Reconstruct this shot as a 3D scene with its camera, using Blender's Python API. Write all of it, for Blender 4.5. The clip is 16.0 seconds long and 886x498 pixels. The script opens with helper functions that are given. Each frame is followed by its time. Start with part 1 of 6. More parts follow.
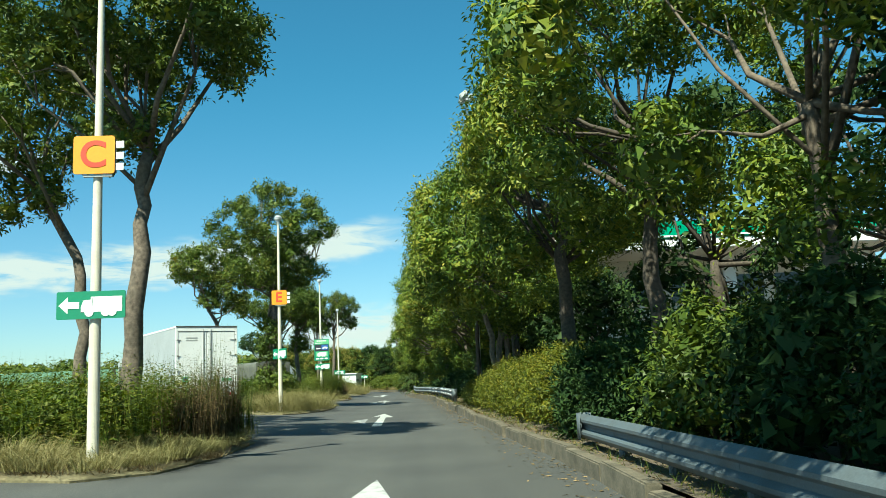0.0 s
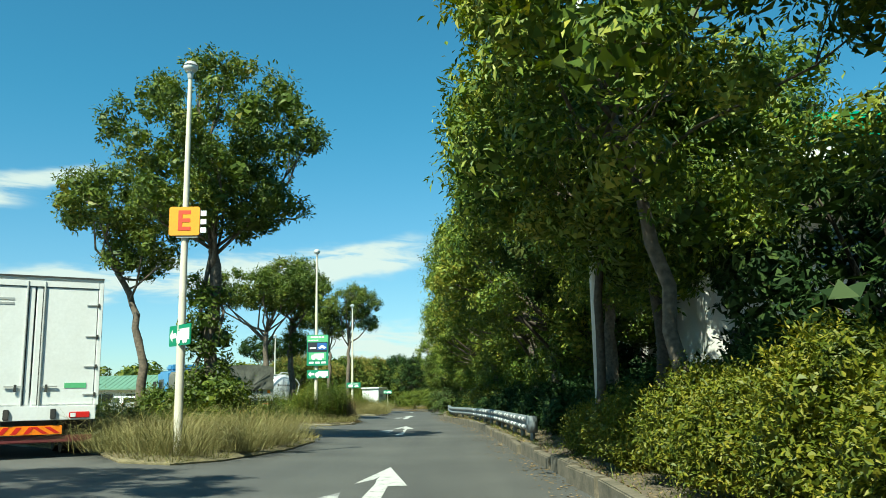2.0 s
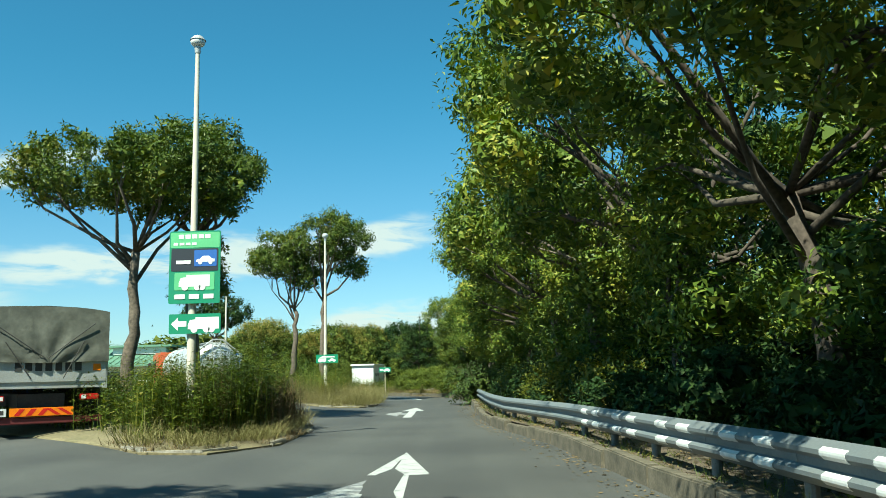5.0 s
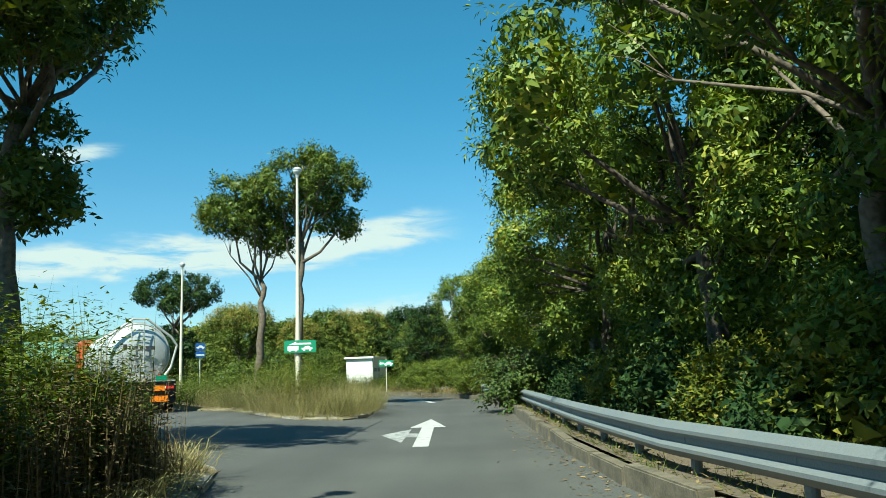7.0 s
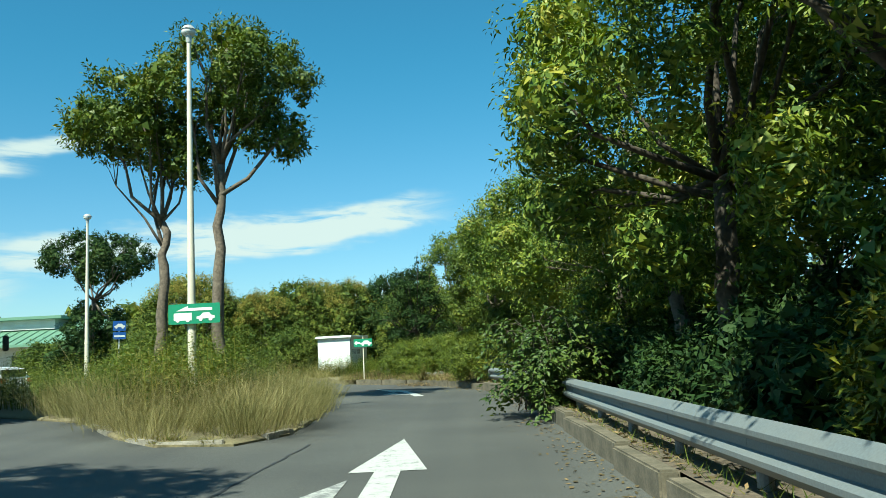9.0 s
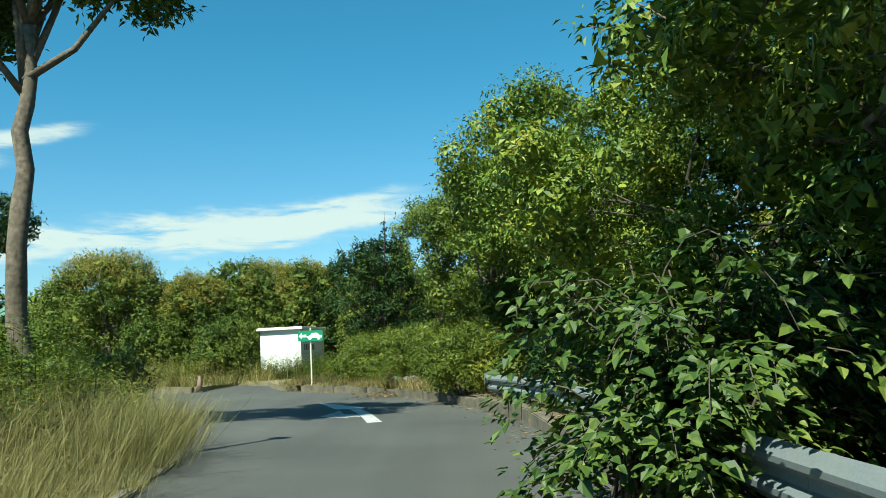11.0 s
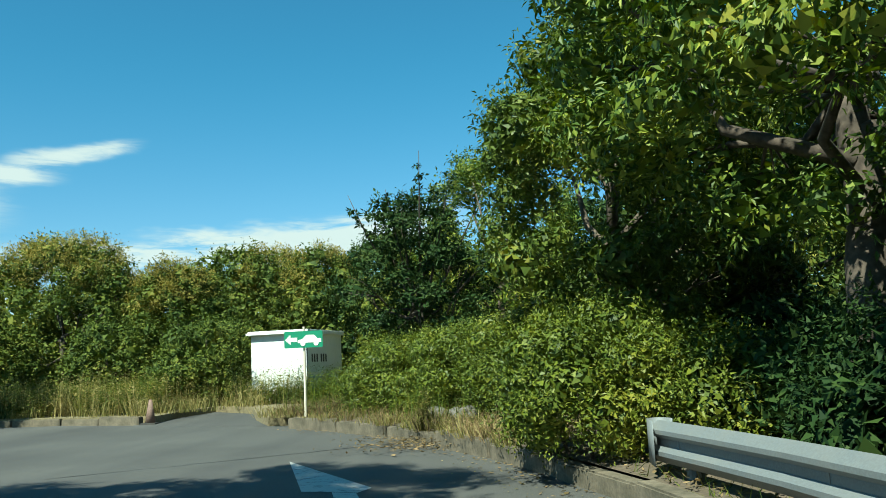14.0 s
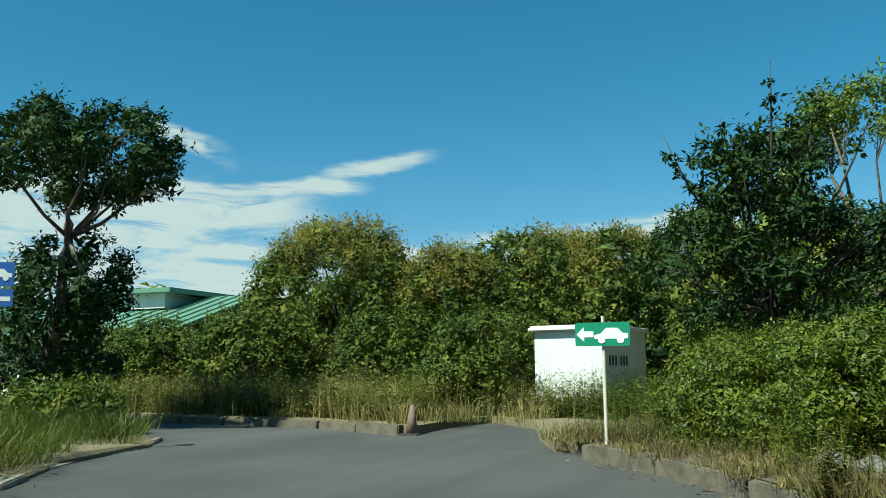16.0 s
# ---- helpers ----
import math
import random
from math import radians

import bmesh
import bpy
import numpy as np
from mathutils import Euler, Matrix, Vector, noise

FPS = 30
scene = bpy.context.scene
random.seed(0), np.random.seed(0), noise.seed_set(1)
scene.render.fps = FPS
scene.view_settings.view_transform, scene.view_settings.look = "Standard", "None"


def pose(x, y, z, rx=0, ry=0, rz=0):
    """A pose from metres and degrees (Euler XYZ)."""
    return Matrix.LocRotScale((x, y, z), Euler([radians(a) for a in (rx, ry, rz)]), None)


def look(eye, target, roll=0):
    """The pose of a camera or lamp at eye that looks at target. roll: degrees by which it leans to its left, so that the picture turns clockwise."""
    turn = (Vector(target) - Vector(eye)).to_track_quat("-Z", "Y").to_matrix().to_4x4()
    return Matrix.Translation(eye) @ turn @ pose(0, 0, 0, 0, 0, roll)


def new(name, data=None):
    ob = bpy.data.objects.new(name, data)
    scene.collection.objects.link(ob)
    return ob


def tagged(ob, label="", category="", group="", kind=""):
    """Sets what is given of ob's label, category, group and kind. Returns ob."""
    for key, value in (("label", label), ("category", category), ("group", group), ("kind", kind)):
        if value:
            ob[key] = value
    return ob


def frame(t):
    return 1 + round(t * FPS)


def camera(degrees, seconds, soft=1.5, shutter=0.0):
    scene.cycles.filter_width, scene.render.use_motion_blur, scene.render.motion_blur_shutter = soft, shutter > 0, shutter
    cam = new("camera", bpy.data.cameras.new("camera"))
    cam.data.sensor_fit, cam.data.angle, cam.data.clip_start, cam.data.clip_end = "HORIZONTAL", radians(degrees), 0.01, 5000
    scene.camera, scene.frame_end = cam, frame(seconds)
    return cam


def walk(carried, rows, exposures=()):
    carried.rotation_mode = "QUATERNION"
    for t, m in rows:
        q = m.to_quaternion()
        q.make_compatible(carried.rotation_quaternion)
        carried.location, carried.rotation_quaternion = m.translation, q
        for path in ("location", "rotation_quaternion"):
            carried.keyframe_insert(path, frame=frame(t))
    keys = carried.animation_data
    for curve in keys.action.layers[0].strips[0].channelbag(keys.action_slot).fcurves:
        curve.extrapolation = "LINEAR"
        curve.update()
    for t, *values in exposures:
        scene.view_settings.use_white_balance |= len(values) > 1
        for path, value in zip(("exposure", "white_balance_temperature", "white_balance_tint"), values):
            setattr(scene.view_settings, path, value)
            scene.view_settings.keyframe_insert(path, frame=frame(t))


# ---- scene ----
EXPOSURES = [(0.0, 1.24, 6500, -12), (2.5, 1.25, 6500, -12), (6.5, 1.22, 6280, -12), (14.0, 1.22, 6250, -12), (15.0, 1.14, 6200, -12), (16.0, 0.88, 6100, -13)]
cam = camera(56.18, 16.0, 0.8, 0.05)
PATH = [
    (0, pose(0.000, 0.000, 1.293, 98.82, 2.55, -1.06)),
    (0.5, pose(-0.067, 4.554, 1.280, 99.27, 2.06, -0.38)),
    (1, pose(-0.166, 9.018, 1.270, 99.64, 1.58, 0.27)),
    (1.5, pose(-0.302, 13.311, 1.262, 99.87, 1.39, 0.81)),
    (2, pose(-0.467, 17.503, 1.250, 100.10, 1.13, 1.11)),
    (2.5, pose(-0.631, 21.454, 1.241, 100.25, 1.10, 1.07)),
    (3, pose(-0.789, 25.349, 1.246, 100.00, 1.02, 0.99)),
    (3.5, pose(-0.966, 29.222, 1.258, 99.69, 1.09, 1.01)),
    (4, pose(-1.152, 33.113, 1.271, 99.20, 1.17, 1.56)),
    (6.5, pose(-2.763, 49.695, 1.299, 98.49, 1.75, 1.22)),
    (7, pose(-2.824, 52.596, 1.286, 98.38, 1.71, 1.73)),
    (7.5, pose(-2.857, 55.398, 1.264, 98.33, 1.76, 1.84)),
    (8, pose(-2.863, 58.052, 1.235, 98.00, 2.13, 1.77)),
    (8.5, pose(-2.885, 60.699, 1.207, 97.48, 2.65, 1.93)),
    (11, pose(-3.001, 72.731, 1.290, 96.67, 2.65, 0.28)),
    (11.5, pose(-3.062, 74.540, 1.285, 96.46, 2.68, 0.66)),
    (12, pose(-3.132, 76.313, 1.281, 96.34, 2.73, 1.27)),
    (12.5, pose(-3.222, 78.111, 1.276, 96.32, 2.75, 1.79)),
    (13, pose(-3.313, 79.866, 1.267, 96.50, 2.75, 1.92)),
    (13.5, pose(-3.412, 81.479, 1.256, 97.06, 2.86, 1.90)),
    (14, pose(-3.558, 82.880, 1.247, 97.68, 2.60, 3.34)),
    (14.5, pose(-3.789, 84.212, 1.245, 98.52, 2.22, 6.52)),
    (15, pose(-4.066, 85.495, 1.267, 98.88, 1.47, 11.12)),
    (15.5, pose(-4.429, 86.741, 1.290, 98.82, 0.81, 16.39)),
    (16, pose(-4.851, 87.940, 1.311, 98.31, 0.31, 22.94)),
]
walk(cam, PATH, EXPOSURES)

# ---- sky and sun ----
SUN_EL, SUN_FROM = 52.5, Vector((-0.447, -0.895, 0))
to_sun = Vector((SUN_FROM.x * math.cos(radians(SUN_EL)), SUN_FROM.y * math.cos(radians(SUN_EL)), math.sin(radians(SUN_EL))))
sun = new("sun", bpy.data.lights.new("sun", "SUN"))
sun.data.energy, sun.data.angle, sun.data.color = 4.6, radians(0.53), (1.0, 0.94, 0.85)
sun.matrix_world = look(to_sun * 60, (0, 0, 0))

world = bpy.data.worlds.new("sky")
scene.world = world
world.use_nodes = True
wn, wl = world.node_tree.nodes, world.node_tree.links
wn.clear()
w_out, w_bg, w_sky = wn.new("ShaderNodeOutputWorld"), wn.new("ShaderNodeBackground"), wn.new("ShaderNodeTexSky")
w_sky.sky_type, w_sky.sun_disc = "NISHITA", False
w_sky.sun_elevation = radians(SUN_EL)
w_sky.sun_rotation = math.atan2(SUN_FROM.x, SUN_FROM.y)
w_sky.altitude, w_sky.air_density, w_sky.dust_density, w_sky.ozone_density = 0, 1.0, 0.3, 1.5
w_bg.inputs["Strength"].default_value = 0.0525
w_co = wn.new("ShaderNodeTexCoord")
w_sep = wn.new("ShaderNodeSeparateXYZ")
wl.new(w_co.outputs["Generated"], w_sep.inputs[0])


def w_math(op, a, b=0.0, c=0.0):
    n = wn.new("ShaderNodeMath")
    n.operation = op
    for i, v in enumerate((a, b, c)):
        if hasattr(v, "links"):
            wl.new(v, n.inputs[i])
        else:
            n.inputs[i].default_value = v
    return n.outputs[0]


def w_range(v, a, b, c=0.0, d=1.0):
    n = wn.new("ShaderNodeMapRange")
    n.interpolation_type = "SMOOTHSTEP"
    wl.new(v, n.inputs[0])
    for i, q in enumerate((a, b, c, d)):
        n.inputs[i + 1].default_value = q
    return n.outputs[0]


# streaky fair-weather cloud low in the sky, by bearing and elevation in degrees
bearing = w_math("MULTIPLY", w_math("ARCTAN2", w_sep.outputs[0], w_sep.outputs[1]), 57.2958)
elev = w_math("MULTIPLY", w_math("ARCSINE", w_sep.outputs[2]), 57.2958)
w_vec = wn.new("ShaderNodeCombineXYZ")
wl.new(bearing, w_vec.inputs[0])
wl.new(elev, w_vec.inputs[1])


def w_noise(sx, sy, scale, detail, rough, shift=0.0, distort=0.0):
    m = wn.new("ShaderNodeMapping")
    m.inputs["Scale"].default_value = (sx, sy, 1)
    m.inputs["Location"].default_value = (shift, shift * 0.7, shift)
    wl.new(w_vec.outputs[0], m.inputs["Vector"])
    n = wn.new("ShaderNodeTexNoise")
    n.inputs["Scale"].default_value, n.inputs["Detail"].default_value, n.inputs["Roughness"].default_value = scale, detail, rough
    n.inputs["Distortion"].default_value = distort
    wl.new(m.outputs[0], n.inputs["Vector"])
    return n.outputs["Fac"]


def streak(b0, b1, e0, tilt, thick, soft):
    """A long thin bank of cloud from bearing b0 to b1, centred on elevation e0, climbing by tilt degrees per degree."""
    mid = w_math("ADD", e0, w_math("MULTIPLY", w_math("SUBTRACT", bearing, (b0 + b1) / 2), tilt))
    wob = w_math("MULTIPLY", w_math("SUBTRACT", w_noise(0.10, 0.3, 1.0, 4, 0.6, b0), 0.5), thick * 2.2)
    d = w_math("ABSOLUTE", w_math("SUBTRACT", elev, w_math("ADD", mid, wob)))
    band = w_range(d, thick * 0.15, thick, 1.0, 0.0)
    along = w_math("MULTIPLY", w_range(bearing, b0 - soft, b0 + soft), w_range(bearing, b1 - soft, b1 + soft, 1.0, 0.0))
    return w_math("MULTIPLY", band, along)


fine = w_noise(0.10, 0.55, 1.6, 9, 0.62, 3.0, 0.6)
banks = (streak(-30, -3, 8.3, 0.095, 1.9, 5), streak(-58, -33, 10.2, 0.02, 3.6, 5), streak(-62, -30, 6.4, -0.03, 3.4, 4),
         streak(-44, -29, 12.2, 0.06, 0.9, 3), w_math("MULTIPLY", streak(-31, -24.0, 13.9, 0.22, 0.9, 2.2), 0.75), w_math("MULTIPLY", streak(-44, -38, 15.4, -0.35, 1.1, 2.0), 0.7), streak(-9.5, -1.0, 3.3, 0.02, 2.3, 2), streak(-95, -60, 9.0, 0.0, 4.0, 8))
cover = banks[0]
for bank in banks[1:]:
    cover = w_math("MAXIMUM", cover, bank)
amount = w_math("MULTIPLY", w_range(w_math("MULTIPLY", cover, w_range(fine, 0.22, 0.62)), 0.02, 0.72), 0.94)
w_mix = wn.new("ShaderNodeMix")
w_mix.data_type = "RGBA"
w_hue = wn.new("ShaderNodeHueSaturation")
w_hue.inputs["Saturation"].default_value, w_hue.inputs["Value"].default_value = 1.0, 1.0
w_hue.inputs["Hue"].default_value = 0.5
w_tone = wn.new("ShaderNodeMix")
w_tone.data_type, w_tone.blend_type = "RGBA", "MULTIPLY"
w_tone.inputs["Factor"].default_value = 1.0
w_low = wn.new("ShaderNodeMix")
w_low.data_type = "RGBA"
w_low.inputs["A"].default_value, w_low.inputs["B"].default_value = (0.82, 1.00, 1.20, 1), (0.45, 1.09, 1.24, 1)
wl.new(w_range(elev, 0.0, 22.0), w_low.inputs["Factor"])
wl.new(w_low.outputs["Result"], w_tone.inputs["B"])
wl.new(w_sky.outputs[0], w_tone.inputs["A"])
wl.new(w_tone.outputs["Result"], w_hue.inputs["Color"])
wl.new(amount, w_mix.inputs["Factor"])
wl.new(w_hue.outputs[0], w_mix.inputs["A"])
w_mix.inputs["B"].default_value = (6.9, 7.3, 7.4, 1)
wl.new(w_mix.outputs["Result"], w_bg.inputs["Color"])
wl.new(w_bg.outputs[0], w_out.inputs[0])

# ---- materials ----
def shader(name):
    m = bpy.data.materials.new(name)
    m.use_nodes = True
    return m, m.node_tree.nodes, m.node_tree.links, m.node_tree.nodes["Principled BSDF"]


def ramp_of(n, stops):
    r = n.new("ShaderNodeValToRGB")
    while len(r.color_ramp.elements) < len(stops):
        r.color_ramp.elements.new(0.5)
    for e, (p, c) in zip(r.color_ramp.elements, stops):
        e.position, e.color = p, (*c, 1)
    return r


def surface(name, base, rough=0.6, metal=0.0, grain=40.0, stain=1.2, spread=0.18, bump=0.15, dirt=None, dirt_amount=0.35, spec=0.5):
    """Two scales of variation (grain and stains) on a base colour, with fine relief."""
    m, n, l, p = shader(name)
    co = n.new("ShaderNodeTexCoord")
    a, b = n.new("ShaderNodeTexNoise"), n.new("ShaderNodeTexNoise")
    a.inputs["Scale"].default_value, a.inputs["Detail"].default_value = grain, 6
    b.inputs["Scale"].default_value, b.inputs["Detail"].default_value, b.inputs["Roughness"].default_value = stain, 7, 0.65
    l.new(co.outputs["Object"], a.inputs["Vector"])
    l.new(co.outputs["Object"], b.inputs["Vector"])
    lo, hi = [c * (1 - spread) for c in base], [min(1, c * (1 + spread)) for c in base]
    ra = ramp_of(n, ((0.3, lo), (0.7, hi)))
    l.new(a.outputs["Fac"], ra.inputs[0])
    mix = n.new("ShaderNodeMix")
    mix.data_type = "RGBA"
    rb = ramp_of(n, ((0.42, (0, 0, 0)), (0.72, (dirt_amount,) * 3)))
    l.new(b.outputs["Fac"], rb.inputs[0])
    l.new(rb.outputs[0], mix.inputs["Factor"])
    l.new(ra.outputs[0], mix.inputs["A"])
    mix.inputs["B"].default_value = (*(dirt or [c * 0.45 for c in base]), 1)
    l.new(mix.outputs["Result"], p.inputs["Base Color"])
    p.inputs["Roughness"].default_value, p.inputs["Metallic"].default_value = rough, metal
    p.inputs["Specular IOR Level"].default_value = spec
    if bump:
        bp = n.new("ShaderNodeBump")
        bp.inputs["Strength"].default_value, bp.inputs["Distance"].default_value = bump, 0.01
        l.new(a.outputs["Fac"], bp.inputs["Height"])
        l.new(bp.outputs[0], p.inputs["Normal"])
    return m


def leaf_material(name, stops, glow=0.25, rough=0.5, sheen=0.25):
    """Leaves: each its own tint, some light passing through the blade, a waxy sheen."""
    m, n, l, p = shader(name)
    out = n["Material Output"]
    geo = n.new("ShaderNodeNewGeometry")
    co, big = n.new("ShaderNodeTexCoord"), n.new("ShaderNodeTexNoise")
    big.inputs["Scale"].default_value, big.inputs["Detail"].default_value = 0.55, 3
    l.new(co.outputs["Object"], big.inputs["Vector"])
    add = n.new("ShaderNodeMath")
    add.operation = "MULTIPLY_ADD"
    l.new(big.outputs["Fac"], add.inputs[0])
    add.inputs[1].default_value = 1.3
    sub = n.new("ShaderNodeMath")
    sub.operation = "MULTIPLY_ADD"
    l.new(geo.outputs["Random Per Island"], sub.inputs[0])
    sub.inputs[1].default_value, sub.inputs[2].default_value = 0.62, -0.46
    l.new(sub.outputs[0], add.inputs[2])
    r = ramp_of(n, stops)
    l.new(add.outputs[0], r.inputs[0])
    l.new(r.outputs[0], p.inputs["Base Color"])
    p.inputs["Roughness"].default_value = rough
    p.inputs["Specular IOR Level"].default_value = sheen
    t = n.new("ShaderNodeBsdfTranslucent")
    hs = n.new("ShaderNodeHueSaturation")
    hs.inputs["Saturation"].default_value, hs.inputs["Value"].default_value = 1.15, 1.5
    l.new(r.outputs[0], hs.inputs["Color"])
    l.new(hs.outputs[0], t.inputs["Color"])
    mx = n.new("ShaderNodeMixShader")
    mx.inputs[0].default_value = glow
    l.new(p.outputs[0], mx.inputs[1])
    l.new(t.outputs[0], mx.inputs[2])
    l.new(mx.outputs[0], out.inputs["Surface"])
    return m


def asphalt_material():
    m, n, l, p = shader("asphalt")
    co = n.new("ShaderNodeTexCoord")
    agg, patch, streaks = n.new("ShaderNodeTexNoise"), n.new("ShaderNodeTexNoise"), n.new("ShaderNodeTexNoise")
    agg.inputs["Scale"].default_value, agg.inputs["Detail"].default_value, agg.inputs["Roughness"].default_value = 55, 8, 0.75
    patch.inputs["Scale"].default_value, patch.inputs["Detail"].default_value = 0.35, 8
    mp = n.new("ShaderNodeMapping")
    mp.inputs["Scale"].default_value = (1.1, 0.05, 1)
    mp.inputs["Rotation"].default_value = (0, 0, radians(-2.5))
    streaks.inputs["Scale"].default_value, streaks.inputs["Detail"].default_value = 1.0, 5
    l.new(co.outputs["Object"], agg.inputs["Vector"])
    l.new(co.outputs["Object"], patch.inputs["Vector"])
    l.new(co.outputs["Object"], mp.inputs["Vector"])
    l.new(mp.outputs[0], streaks.inputs["Vector"])
    ra = ramp_of(n, ((0.28, (0.030, 0.031, 0.032)), (0.5, (0.070, 0.070, 0.067)), (0.74, (0.140, 0.138, 0.130))))
    l.new(agg.outputs["Fac"], ra.inputs[0])
    rp = ramp_of(n, ((0.3, (0.70, 0.70, 0.69)), (0.7, (1.04, 1.04, 1.0))))
    l.new(patch.outputs["Fac"], rp.inputs[0])
    rs = ramp_of(n, ((0.35, (0.86, 0.86, 0.87)), (0.65, (1.1, 1.1, 1.08))))
    l.new(streaks.outputs["Fac"], rs.inputs[0])
    last = ra.outputs[0]
    for r in (rp, rs):
        mx = n.new("ShaderNodeMix")
        mx.data_type, mx.blend_type = "RGBA", "MULTIPLY"
        mx.inputs["Factor"].default_value = 1
        l.new(last, mx.inputs["A"])
        l.new(r.outputs[0], mx.inputs["B"])
        last = mx.outputs["Result"]
    l.new(last, p.inputs["Base Color"])
    p.inputs["Roughness"].default_value = 0.82
    bp = n.new("ShaderNodeBump")
    bp.inputs["Strength"].default_value, bp.inputs["Distance"].default_value = 0.5, 0.008
    l.new(agg.outputs["Fac"], bp.inputs["Height"])
    l.new(bp.outputs[0], p.inputs["Normal"])
    return m


def paint_material(name, base, worn=0.5):
    """Road paint, worn through to the asphalt in patches."""
    m, n, l, p = shader(name)
    co, a = n.new("ShaderNodeTexCoord"), n.new("ShaderNodeTexNoise")
    a.inputs["Scale"].default_value, a.inputs["Detail"].default_value, a.inputs["Roughness"].default_value = 5, 10, 0.8
    l.new(co.outputs["Object"], a.inputs["Vector"])
    r = ramp_of(n, ((worn - 0.16, (0.16, 0.16, 0.16)), (worn - 0.06, base)))
    l.new(a.outputs["Fac"], r.inputs[0])
    l.new(r.outputs[0], p.inputs["Base Color"])
    p.inputs["Roughness"].default_value = 0.7
    return m


ASPHALT = asphalt_material()
SOIL = surface("soil", (0.105, 0.08, 0.055), 0.95, grain=25, stain=1.5, spread=0.35, bump=0.6, dirt=(0.07, 0.06, 0.035), dirt_amount=0.7)
TURF = surface("dry_turf", (0.19, 0.155, 0.085), 0.95, grain=18, stain=0.5, spread=0.4, bump=0.8, dirt=(0.09, 0.09, 0.04), dirt_amount=0.7)
CONCRETE = surface("kerb_concrete", (0.150, 0.126, 0.088), 0.9, grain=30, stain=2.5, spread=0.25, bump=0.4, dirt=(0.045, 0.042, 0.026), dirt_amount=0.9)
CONCRETE_PALE = surface("edging_concrete", (0.34, 0.31, 0.26), 0.9, grain=30, stain=2.5, spread=0.25, bump=0.4, dirt=(0.14, 0.12, 0.08), dirt_amount=0.8)
PAINT = paint_material("road_paint", (0.42, 0.42, 0.40), 0.54)
PAINT_WORN = paint_material("worn_road_paint", (0.38, 0.38, 0.36), 0.62)
GALV = surface("galvanised_steel", (0.165, 0.187, 0.195), 0.6, 0.25, grain=60, stain=1.6, spread=0.12, bump=0.05, dirt=(0.22, 0.22, 0.20), dirt_amount=0.5)
# darker blue-grey than the other rails; used on the first rail only
GALV_DARK = surface("dark_blue_grey_rail", (0.10, 0.125, 0.14), 0.65, 0.2, grain=60, stain=1.6, spread=0.15, bump=0.05, dirt=(0.07, 0.07, 0.06), dirt_amount=0.6)
REFLECT = surface("white_rail_marker", (0.70, 0.70, 0.68), 0.5, grain=30, stain=3, spread=0.06, bump=0.05)
POLE = surface("cream_pole_paint", (0.60, 0.55, 0.45), 0.5, grain=50, stain=2, spread=0.06, bump=0.05, dirt=(0.35, 0.28, 0.18), dirt_amount=0.35)
LAMP_GREY = surface("lamp_housing", (0.45, 0.45, 0.44), 0.45, 0.3, grain=40, spread=0.1)
LAMP_GLASS = surface("lamp_bowl", (0.68, 0.68, 0.66), 0.3, grain=40, spread=0.05, bump=0.0)
ORANGE = surface("orange_sign_face", (0.74, 0.29, 0.012), 0.5, grain=30, stain=1.5, spread=0.05, bump=0.0, dirt=(0.62, 0.26, 0.03), dirt_amount=0.4)
RED = surface("red_letter", (0.75, 0.055, 0.02), 0.5, grain=30, spread=0.05, bump=0.0)
GREEN = surface("green_sign_face", (0.006, 0.19, 0.095), 0.6, grain=30, stain=1.5, spread=0.06, bump=0.0, dirt=(0.02, 0.17, 0.10), dirt_amount=0.4)
PALE_GREEN = surface("faded_green_face", (0.12, 0.42, 0.19), 0.5, grain=30, stain=1.5, spread=0.06, bump=0.0)
WHITE = surface("white_sign_face", (0.70, 0.70, 0.68), 0.5, grain=30, stain=2, spread=0.04, bump=0.0, dirt=(0.55, 0.55, 0.5), dirt_amount=0.3)
BLUE = surface("blue_sign_face", (0.02, 0.10, 0.36), 0.5, grain=30, spread=0.06, bump=0.0)
DARK = surface("dark_sign_face", (0.015, 0.02, 0.03), 0.5, grain=30, spread=0.1, bump=0.0)
ALU = surface("sign_back", (0.50, 0.50, 0.48), 0.5, 0.5, grain=40, spread=0.1)
BARK = surface("bark", (0.075, 0.058, 0.045), 0.95, grain=14, stain=1.6, spread=0.5, bump=1.0, dirt=(0.05, 0.045, 0.03), dirt_amount=0.7)
BARK_PALE = surface("pale_bark", (0.13, 0.10, 0.075), 0.95, grain=12, stain=1.6, spread=0.5, bump=1.0, dirt=(0.08, 0.07, 0.05), dirt_amount=0.7)
LEAF_CAMPHOR = leaf_material("camphor_leaf", ((0, (0.024, 0.049, 0.011)), (0.35, (0.065, 0.110, 0.015)), (0.62, (0.139, 0.184, 0.022)), (0.85, (0.237, 0.250, 0.037)), (1, (0.339, 0.298, 0.048))), 0.12)
# dark foliage; on the bank this colour also stands in for shade
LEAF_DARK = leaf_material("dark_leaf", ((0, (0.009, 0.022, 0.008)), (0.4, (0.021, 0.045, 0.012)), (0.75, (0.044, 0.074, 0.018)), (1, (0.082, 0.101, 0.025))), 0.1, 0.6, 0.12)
LEAF_BROAD = leaf_material("broad_leaf", ((0, (0.028, 0.048, 0.007)), (0.4, (0.060, 0.092, 0.013)), (0.75, (0.113, 0.144, 0.020)), (1, (0.227, 0.196, 0.029))), 0.14)
LEAF_HEDGE = leaf_material("hedge_leaf", ((0, (0.027, 0.042, 0.006)), (0.35, (0.075, 0.097, 0.008)), (0.65, (0.161, 0.159, 0.015)), (1, (0.289, 0.217, 0.028))), 0.14)
